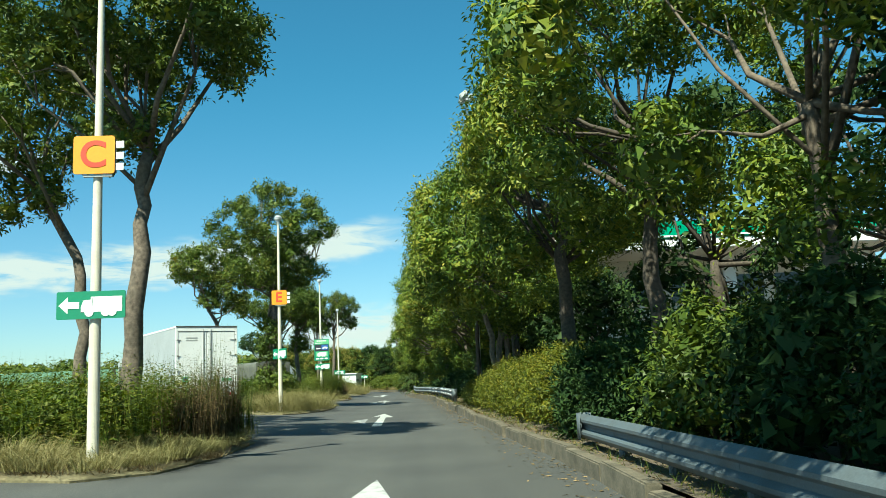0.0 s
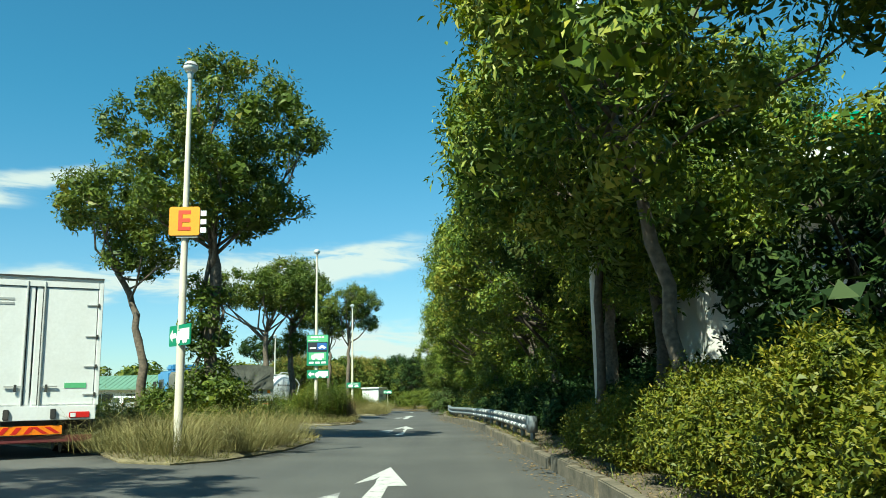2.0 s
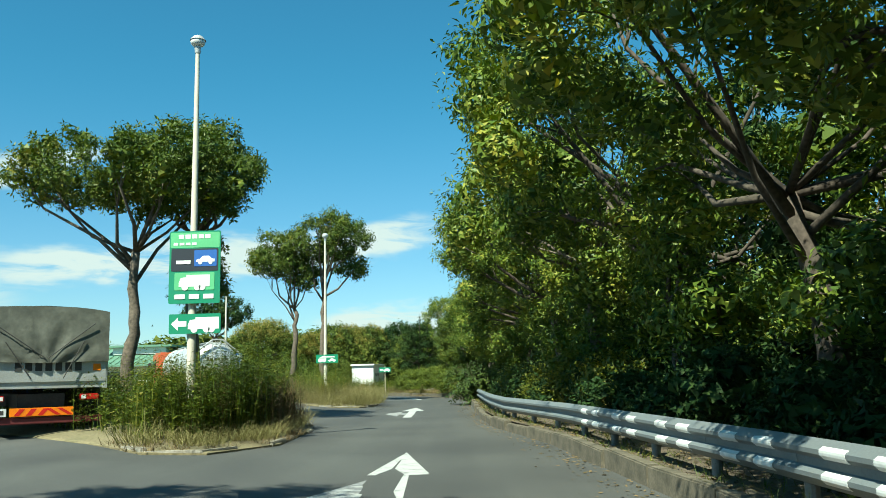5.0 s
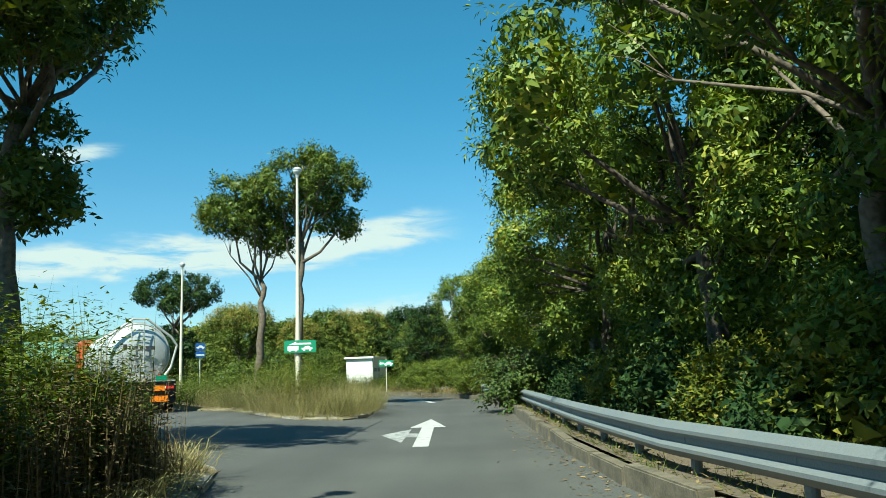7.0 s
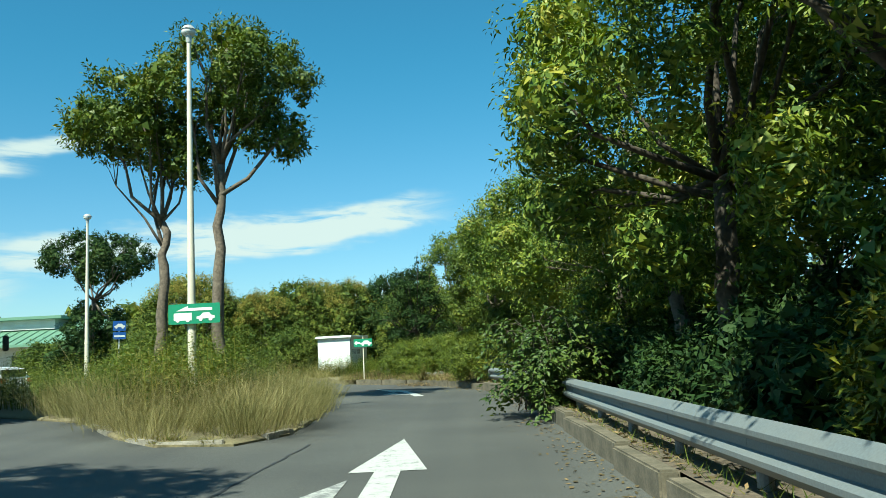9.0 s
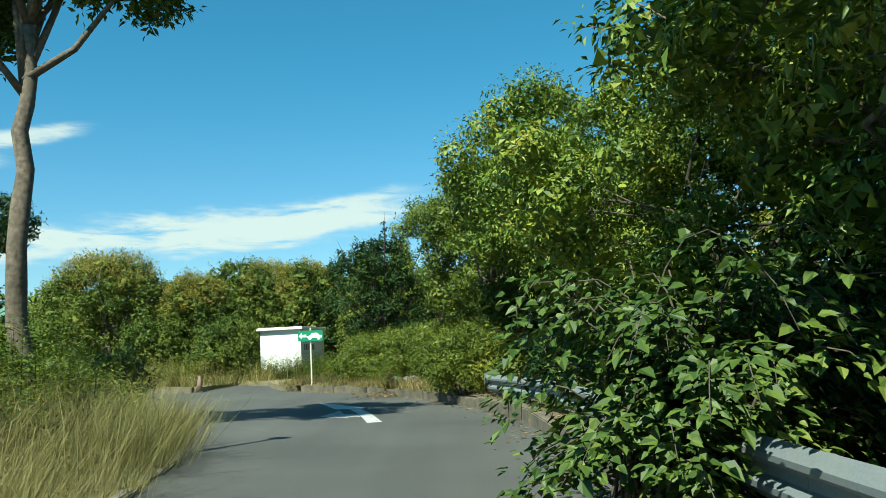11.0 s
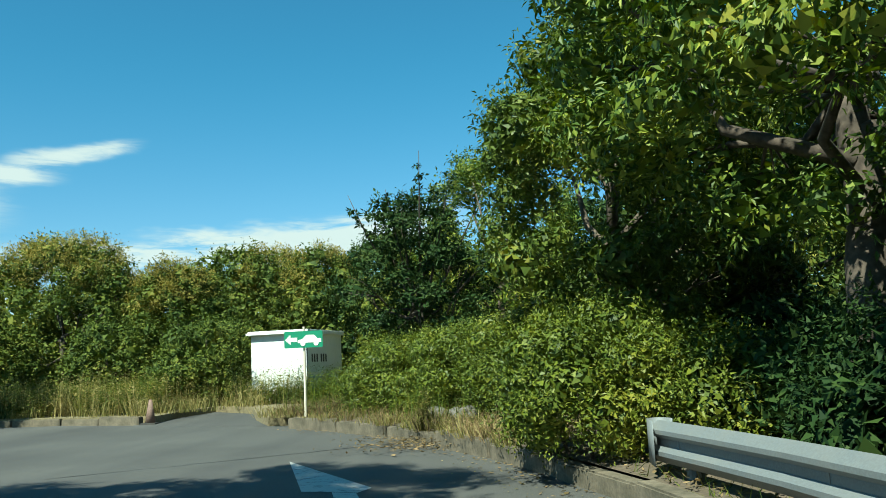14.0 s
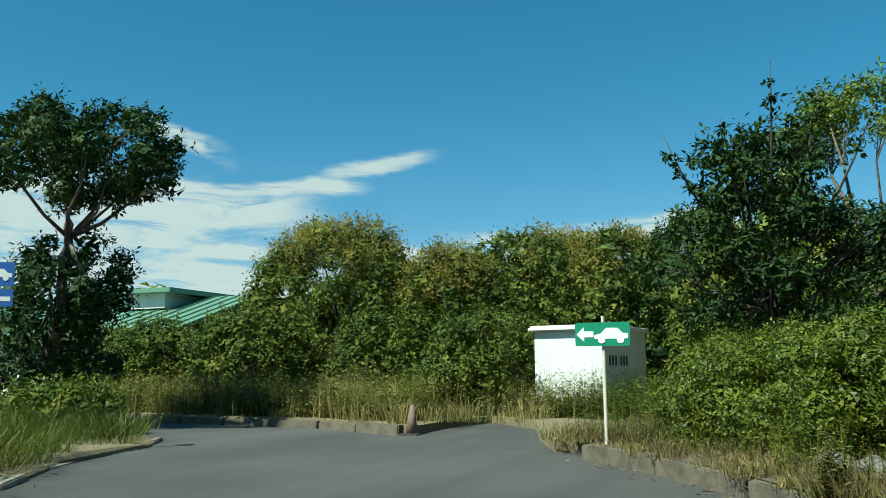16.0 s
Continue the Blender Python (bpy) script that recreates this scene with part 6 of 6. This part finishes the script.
def box_truck(x, y, turn, h=3.55, length=9.2):
    t = thing("box_truck", (x, y, ground_z(x, y)), "white box truck with grey sides, parked in a bay", "truck", "parked trucks", turn)
    part("floor_frame", boxed((-1.22, 0.04, 0.98), (1.22, length, 1.16), 0.01), TRUCK_WHITE, t)
    part("side_panel", boxed((-1.235, 0.1, 1.12), (-1.19, length, h - 0.08), 0.008), TRUCK_GREY, t)
    part("side_panel", boxed((1.19, 0.1, 1.12), (1.235, length, h - 0.08), 0.008), TRUCK_GREY, t)
    part("roof", boxed((-1.245, 0.0, h - 0.09), (1.245, length, h), 0.015), TRUCK_WHITE, t)
    part("front_panel", boxed((-1.19, length - 0.05, 1.16), (1.19, length - 0.005, h - 0.09)), TRUCK_WHITE, t)
    for s in (-1, 1):
        part("corner_post", boxed((s * 1.2 - 0.045, 0.0, 1.0), (s * 1.2 + 0.045, 0.1, h - 0.09), 0.01), TRUCK_WHITE, t)
    part("lintel", boxed((-1.155, 0.0, h - 0.22), (1.155, 0.09, h - 0.092), 0.008), TRUCK_WHITE, t)
    part("top_seal", boxed((-1.24, -0.02, h - 0.035), (1.24, 0.0, h - 0.005)), CHASSIS, t)
    for s in (-1, 1):
        d = part("rear_door", boxed((s * 0.578 - 0.565, 0.02, 1.02), (s * 0.578 + 0.565, 0.07, h - 0.23), 0.01), TRUCK_WHITE, t)
        part("lock_bar", rod(bmesh.new(), (s * 0.155, 0.0, 0.93), (s * 0.155, 0.0, h - 0.12), 0.019, sides=8), ALU, d)
        part("door_seal", boxed((s * 0.125 - 0.008, 0.012, 1.02), (s * 0.125 + 0.008, 0.02, h - 0.23)), CHASSIS, d)
        part("lock_handle", boxed((s * 0.3 - 0.17, -0.02, 1.36), (s * 0.3 + 0.17, 0.005, 1.385), 0.006), ALU, d)
        part("handle_catch", boxed((s * 0.27 - 0.025, -0.025, 1.27), (s * 0.27 + 0.025, 0.0, 1.41), 0.006), CHASSIS, d)
        for z in (1.2, 1.75, 2.35, 2.98):
            part("hinge", boxed((s * 1.1 - 0.16, 0.0, z), (s * 1.1 + 0.06, 0.02, z + 0.022), 0.004), ALU, d)
            part("hinge_knuckle", boxed((s * 1.16 - 0.02, -0.02, z - 0.03), (s * 1.16 + 0.02, 0.005, z + 0.05), 0.006), CHASSIS, d)
    for k in range(2):
        part("marking_bar", boxed((-0.85, 0.012, h - 0.50 - 0.09 * k), (-0.38, 0.02, h - 0.455 - 0.09 * k)), ALU, t)
    st = part("sticker", boxed((-1.0, 0.012, 1.32), (-0.74, 0.02, 1.56)), PALE_GREEN, t)
    part("sticker_mark", boxed((-0.94, 0.008, 1.38), (-0.8, 0.012, 1.5)), BLUE, st)
    part("sticker", boxed((0.6, 0.012, 1.34), (1.0, 0.02, 1.44)), PALE_GREEN, t)
    part("tail_sill", boxed((-1.2, -0.03, 0.72), (1.2, 0.08, 1.0), 0.012), TRUCK_WHITE, t)
    for x in (-0.4, 0.42):
        part("rubber_stop", boxed((x - 0.05, -0.08, 0.74), (x + 0.05, -0.03, 0.94), 0.01), RUBBER, t)
    chassis(t, length)
    cab(t, length + 0.15, TRUCK_GREY)
    for s in (-1, 1):
        part("side_flap", boxed((s * 1.243 - 0.006, 0.12, 1.0), (s * 1.243 + 0.006, length - 0.02, 1.95), 0.003), TRUCK_GREY, t)
        for k in range(3):
            part("flap_seam", boxed((s * 1.252 - 0.004, 2.6 + k * 2.1, 1.0), (s * 1.252 + 0.004, 2.64 + k * 2.1, 1.95)), TRUCK_WHITE, t)
    return t


def tarp_truck(x, y, turn, h=2.62, length=9.0):
    t = thing("tarp_truck", (x, y, ground_z(x, y)), "flatbed truck under an olive tarpaulin", "truck", "parked trucks", turn)
    part("bed", boxed((-1.23, 0.0, 1.0), (1.23, length, 1.14), 0.01), ALU, t)
    part("tail_board", boxed((-1.22, -0.03, 1.13), (1.22, 0.02, 1.62), 0.01), ALU, t)
    for k in range(7):
        part("writing_bar", boxed((-0.55 + 0.19 * k, -0.04, 1.36), (-0.42 + 0.19 * k, -0.03, 1.54)), CHASSIS, t)
    part("sticker", boxed((-1.1, -0.04, 1.32), (-0.85, -0.03, 1.5)), BLUE, t)
    part("sticker", boxed((0.95, -0.04, 1.36), (1.1, -0.03, 1.5)), AMBER, t)
    for s in (-1, 1):
        for k in range(4):
            part("side_board", boxed((s * 1.21 - 0.02, 0.06 + k * length / 4, 1.14), (s * 1.21 + 0.02, (k + 1) * length / 4 - 0.06, 1.62), 0.008), ALU, t)
        part("corner_post", boxed((s * 1.2 - 0.05, -0.02, 0.98), (s * 1.2 + 0.05, 0.06, 1.75), 0.01), ALU, t)
    rng2 = random.Random(4)
    nx, ny = 16, 40
    v, f = [], []
    ring = [(-1.25, 1.5), (-1.25, 1.9), (-1.25, 2.3), (-1.22, h - 0.12), (-1.1, h), (-0.6, h + 0.04), (0, h + 0.06), (0.6, h + 0.04), (1.1, h), (1.22, h - 0.12), (1.25, 2.3), (1.25, 1.9), (1.25, 1.5)]
    m = len(ring)
    for j in range(ny + 1):
        yy = -0.03 + (length + 0.03) * j / ny
        sag = 0.05 * math.cos(j / ny * 2 * math.pi * 6)
        for i, (px, pz) in enumerate(ring):
            v.append((px * (1 + 0.015 * noise.noise((yy * 1.5, i, 3))), yy, pz + sag * (0.6 if 3 < i < 9 else 0.2) + 0.05 * noise.noise((yy * 1.3, i * 0.7, 1)) * (0 if i in (0, m - 1) else 1)))
    for j in range(ny):
        for i in range(m - 1):
            f.append((j * m + i, j * m + i + 1, (j + 1) * m + i + 1, (j + 1) * m + i))
    # the gathered end that hangs over the tail board
    k0, rows, cols = len(v), 18, 33
    for r in range(rows):
        for i in range(cols):
            u, w = i / (cols - 1) * 2 - 1, r / (rows - 1)
            edge = 1.56 - 0.04 * (1 - abs(u))
            zt = edge + (h + 0.075 - 0.09 * abs(u) ** 3 - edge) * w
            ang = math.atan2(zt - 1.35, u * 1.25 + 1e-4)
            near = math.hypot(zt - 1.35, u * 1.25)
            fold = 0.055 * abs(math.sin(ang * 5.5 + 0.4 * math.sin(3 * ang))) * min(1.0, max(0.0, 1.6 - near)) * (1 - w ** 3)
            v.append((u * 1.25, -0.05 - fold - 0.02 * noise.noise((u * 3, w * 3, 2.0)) - 0.02 * (1 - w), zt))
    for r in range(rows - 1):
        for i in range(cols - 1):
            q = k0 + r * cols + i
            f.append((q, q + 1, q + cols + 1, q + cols))
    mesh_object("tarpaulin", v, f, TARP, t, True)
    for a, b in (((-0.95, 2.3), (0.0, 1.62)), ((0.95, 2.35), (0.05, 1.62)), ((-0.75, 1.95), (-0.25, 1.2)), ((0.75, 2.0), (0.35, 1.2))):
        part("rope", rod(bmesh.new(), (a[0], -0.12, a[1]), (b[0], -0.13, b[1]), 0.010, sides=6), CHASSIS, t)
    chassis(t, length)
    cab(t, length + 0.15, CAB_BLUE)
    part("wind_deflector", boxed((-1.0, length + 0.4, 2.75), (1.0, length + 1.4, 3.1), 0.1), CAB_BLUE, t)
    return t


def tank_truck(x, y, turn, length=9.0):
    t = thing("tank_truck", (x, y, ground_z(x, y)), "steel tank truck with a rear ladder and red-orange cab", "truck", "parked trucks", turn)
    r, zc = 0.95, 1.9
    bm = bmesh.new()
    bmesh.ops.create_cone(bm, cap_ends=False, segments=40, radius1=r, radius2=r, depth=length - 0.3, matrix=Matrix.Translation((0, length / 2 + 0.2, zc)) @ pose(0, 0, 0, 90, 0, 0))
    part("tank", bm, STEEL, t, smooth=True)
    bm = bmesh.new()
    bmesh.ops.create_uvsphere(bm, u_segments=40, v_segments=16, radius=r, matrix=Matrix.Translation((0, 0.36, zc)) @ pose(0, 0, 0, 90, 0, 0) @ Matrix.Diagonal((1, 1, 0.3, 1)))
    part("end_dome", bm, STEEL, t, smooth=True)
    for y0 in (0.36, 3.2, 6.2, length):
        v, f = [], []
        tube(v, f, [(0.97 * math.cos(a), y0, zc + 0.97 * math.sin(a)) for a in np.linspace(0, 2 * math.pi, 33)], [0.035] * 33, 6)
        mesh_object("ring", v, f, ALU, t, True)
    hoop = [(-1.12, 1.05), (-1.16, 2.15), (-0.98, 2.42), (-0.22, 3.0), (0.22, 3.0), (0.98, 2.42), (1.16, 2.15), (0.98, 1.45), (0.8, 1.2)]
    v, f = [], []
    tube(v, f, [(x, 0.02, z) for x, z in hoop], [0.04] * len(hoop), 8)
    mesh_object("guard_frame", v, f, ALU, t)
    for s in (-1, 1):
        part("ladder_rail", rod(bmesh.new(), (s * 0.19 - 0.06, -0.07, 1.0), (s * 0.19 - 0.06, -0.04, 2.95), 0.02, sides=8), ALU, t)
    v, f = [], []
    tube(v, f, [(-1.1, 0.0, 1.5), (-0.95, -0.04, 1.25), (-0.6, -0.06, 1.02), (-0.2, -0.06, 1.0)], [0.05] * 4, 8)
    mesh_object("drain_hose", v, f, RUBBER, t, True)
    part("valve", rod(bmesh.new(), (0.62, -0.06, 1.2), (0.62, 0.1, 1.2), 0.05, sides=12), RED_LAMP, t)
    part("rear_deck", boxed((-1.1, -0.12, 1.0), (1.1, 0.25, 1.05), 0.01), ALU, t)
    for k in range(7):
        part("rung", rod(bmesh.new(), (-0.25, -0.05, 1.2 + 0.28 * k), (0.13, -0.05, 1.2 + 0.28 * k), 0.015, sides=6), ALU, t)
    part("catwalk", boxed((-0.3, 0.6, 2.88), (0.3, length - 0.5, 2.92), 0.01), ALU, t)
    part("hazard_board", boxed((0.5, -0.12, 1.0), (0.85, -0.1, 1.2), 0.004), GREEN, t)
    for k in range(6):
        part("writing_bar", boxed((-0.5 + 0.17 * k, -0.06, 2.02), (-0.38 + 0.17 * k, -0.045, 2.14 + 0.06 * (k == 0))), CHASSIS, t)
    for x in (-0.85, 0.35):
        part("placard", boxed((x, -0.1, 0.36), (x + 0.55, -0.06, 0.55), 0.005), AMBER, t)
    part("plate_lamp", boxed((0.45, -0.06, 0.7), (0.8, -0.03, 0.9), 0.004), AMBER, t)
    part("rear_frame", boxed((-1.15, -0.02, 0.82), (1.15, 0.2, 1.0), 0.02), CHASSIS, t)
    chassis(t, length, False)
    cab(t, length + 0.15, CAB_RED)
    return t


def car(x, y, turn, paint, label, name="hatchback_car"):
    t = thing(name, (x, y, ground_z(x, y)), label, "car", "parked cars", turn)
    side = [(-2.1, 0.35), (-2.18, 0.75), (-2.05, 1.0), (-1.75, 1.42), (-1.2, 1.52), (0.2, 1.52), (0.95, 1.08), (1.9, 0.92), (2.15, 0.6), (2.1, 0.32)]
    bm = bmesh.new()
    loops = []
    for sx, k in ((-1, 0.92), (-0.97, 1.0), (0.97, 1.0), (1, 0.92)):
        loops.append([bm.verts.new((sx * (0.85 if z < 1.05 else 0.85 - 0.3 * (z - 1.05)), yy * (k if abs(sx) == 1 else 1), z)) for yy, z in side])
    for a, b in zip(loops, loops[1:]):
        for i in range(len(side)):
            j = (i + 1) % len(side)
            bm.faces.new((a[i], a[j], b[j], b[i]))
    bm.faces.new(loops[0])
    bm.faces.new(loops[-1][::-1])
    part("body", bm, paint, t)
    part("rear_window", boxed((-0.62, -2.0, 1.06), (0.62, -1.86, 1.4), 0.02), GLASS_DARK, t)
    part("windscreen", boxed((-0.62, 0.4, 1.12), (0.62, 0.62, 1.4), 0.02), GLASS_DARK, t)
    for s in (-1, 1):
        part("side_window", boxed((s * 0.80 - 0.03, -1.5, 1.06), (s * 0.80 + 0.03, 0.45, 1.4), 0.02), GLASS_DARK, t)
        part("tail_lamp", boxed((s * 0.7 - 0.1, -2.2, 0.8), (s * 0.7 + 0.1, -2.05, 1.0), 0.02), RED_LAMP, t)
        for yy in (-1.3, 1.3):
            wheel(t, s * 0.76, yy, 0.32, 0.2)
    return t


box_truck(-8.77, 33.65, 32, length=8.2)
tarp_truck(-10.5, 57.4, 36, length=8.4)
tank_truck(-13.3, 79.0, 29)
car(-24.5, 100.0, 70, CAR_WHITE, "white hatchback parked at the edge of the lot")
car(-27.0, 73.0, 36, CAR_SILVER, "silver hatchback parked beyond the trucks")
car(-24.6, 78.0, 36, CAR_WHITE, "white hatchback parked beside the tank truck")

# utility hut
h = thing("utility_hut", (-9.85, 109.2, 0.2), "small white sheet-metal utility hut", "hut", turn=-10)
part("wall_panel", boxed((-0.92, -1.1, 0.0), (0.92, 1.9, 2.06), 0.01), HUT_WALL, h)
part("roof", boxed((-1.0, -1.2, 2.06), (1.0, 2.0, 2.2), 0.02), HUT_WALL, h)
part("gutter", boxed((-1.02, -1.26, 2.08), (1.02, -1.2, 2.15), 0.008), WHITE, h)
part("corner_strip", boxed((0.90, -1.11, 0.0), (0.93, -1.08, 2.06)), DARK, h)
for k in range(6):
    part("vent_slot", boxed((0.92, -0.75 + 0.2 * k + (0.15 if k > 2 else 0), 1.2), (0.926, -0.65 + 0.2 * k + (0.15 if k > 2 else 0), 1.45)), DARK, h)

# weathered cone on the kerb by the ramp
c = thing("traffic_cone", (-12.15, 103.55, 0.0), "faded weathered traffic cone by the kerb", "cone")
part("foot", boxed((-0.2, -0.2, 0.0), (0.2, 0.2, 0.05), 0.01), CHASSIS, c)
part("cone", rod(bmesh.new(), (0, 0, 0.04), (0, 0, 0.62), 0.13, 0.04, 14), STRAW_CONE, c, smooth=True)

# rocks beneath the verge hedge
for i, (x, y, s) in enumerate(((-4.55, 97.6, 0.22), (-4.25, 97.3, 0.2), (-4.0, 96.9, 0.25))):
    bm = bmesh.new()
    bmesh.ops.create_icosphere(bm, subdivisions=3, radius=1.0)
    for v in bm.verts:
        v.co *= s * (1 + 0.35 * noise.noise(v.co * 1.3 + Vector((i * 7, 0, 0))))
        v.co.z *= 0.8
    ob = part("garden_rock", bm, ROCK)
    ob.location = (x, y, 0.2 + s * 0.4)
    tagged(ob, "grey rough boulder on the verge", "rock", "rocks")

# long low building beyond the lot
b = thing("service_building", (-43, 117.0, 0.0), "long low building with a green sheet roof", "building")
part("wall", boxed((-18, -4, -0.1), (16.5, 4, 2.9)), WALL_PALE, b)
for sgn in (-1, 1):
    v = [(-19, sgn * 5, 2.9), (17.5, sgn * 5, 2.9), (17.5, 0, 4.5), (-19, 0, 4.5), (-19, sgn * 5, 2.75), (17.5, sgn * 5, 2.75), (17.5, 0, 4.35), (-19, 0, 4.35)]
    mesh_object("roof_slope", v, [(0, 1, 2, 3), (7, 6, 5, 4), (0, 4, 5, 1), (1, 5, 6, 2), (2, 6, 7, 3), (3, 7, 4, 0)], ROOF_GREEN, b)
for k in range(60):
    x = -18.9 + k * 0.61
    bm = bmesh.new()
    box(bm, (x - 0.02, -5.24, -0.02), (x + 0.02, 0, 0.03), 0, Matrix.Translation((0, 0, 4.52)) @ Matrix.Rotation(math.atan2(1.6, 5), 4, "X"))
    part("roof_seam", bm, ROOF_GREEN, b)
part("upper_roof", boxed((9.0, -2.6, 4.5), (15.0, 2.6, 4.7), 0.02), ROOF_GREEN, b)
part("clerestory", boxed((9.6, -2.2, 3.9), (14.4, 2.2, 4.5)), WALL_PALE, b)
for k in range(8):
    w = part("window", boxed((-16 + 4.1 * k, -4.03, 1.0), (-13.4 + 4.1 * k, -3.98, 2.3)), GLASS_DARK, b)
    part("window_frame", boxed((-14.74 + 4.1 * k, -4.05, 1.0), (-14.66 + 4.1 * k, -4.03, 2.3)), ALU, w)

# fuel station behind the bank
f_ = thing("fuel_station", (14.0, 44.0, 0.1), "white fuel station canopy with a green band", "building")
part("canopy", boxed((-8.2, -7.1, 6.5), (9, 8, 6.95), 0.03), WHITE, f_)
part("fascia", boxed((-8.26, -7.16, 6.95), (9.06, 8.06, 7.75), 0.03), BAND_GREEN, f_)
part("fascia_line", boxed((-8.28, -7.18, 7.02), (9.08, 8.08, 7.1)), WHITE, f_)
for x in (-6, 0.5, 7):
    for y in (-5, 5):
        part("column", boxed((x - 0.3, y - 0.3, 0), (x + 0.3, y + 0.3, 6.5), 0.03), WHITE, f_)
part("shop", boxed((-7.6, -3.4, 0), (8.6, 7.8, 6.5), 0.02), WALL_PALE, f_)
for k in range(6):
    part("upper_window", boxed((-7.0 + 2.6 * k, -3.44, 4.3), (-5.0 + 2.6 * k, -3.4, 5.6)), GLASS_DARK, f_)
    part("shop_window", boxed((-7.0 + 2.6 * k, -3.44, 0.6), (-5.0 + 2.6 * k, -3.4, 2.8)), GLASS_DARK, f_)
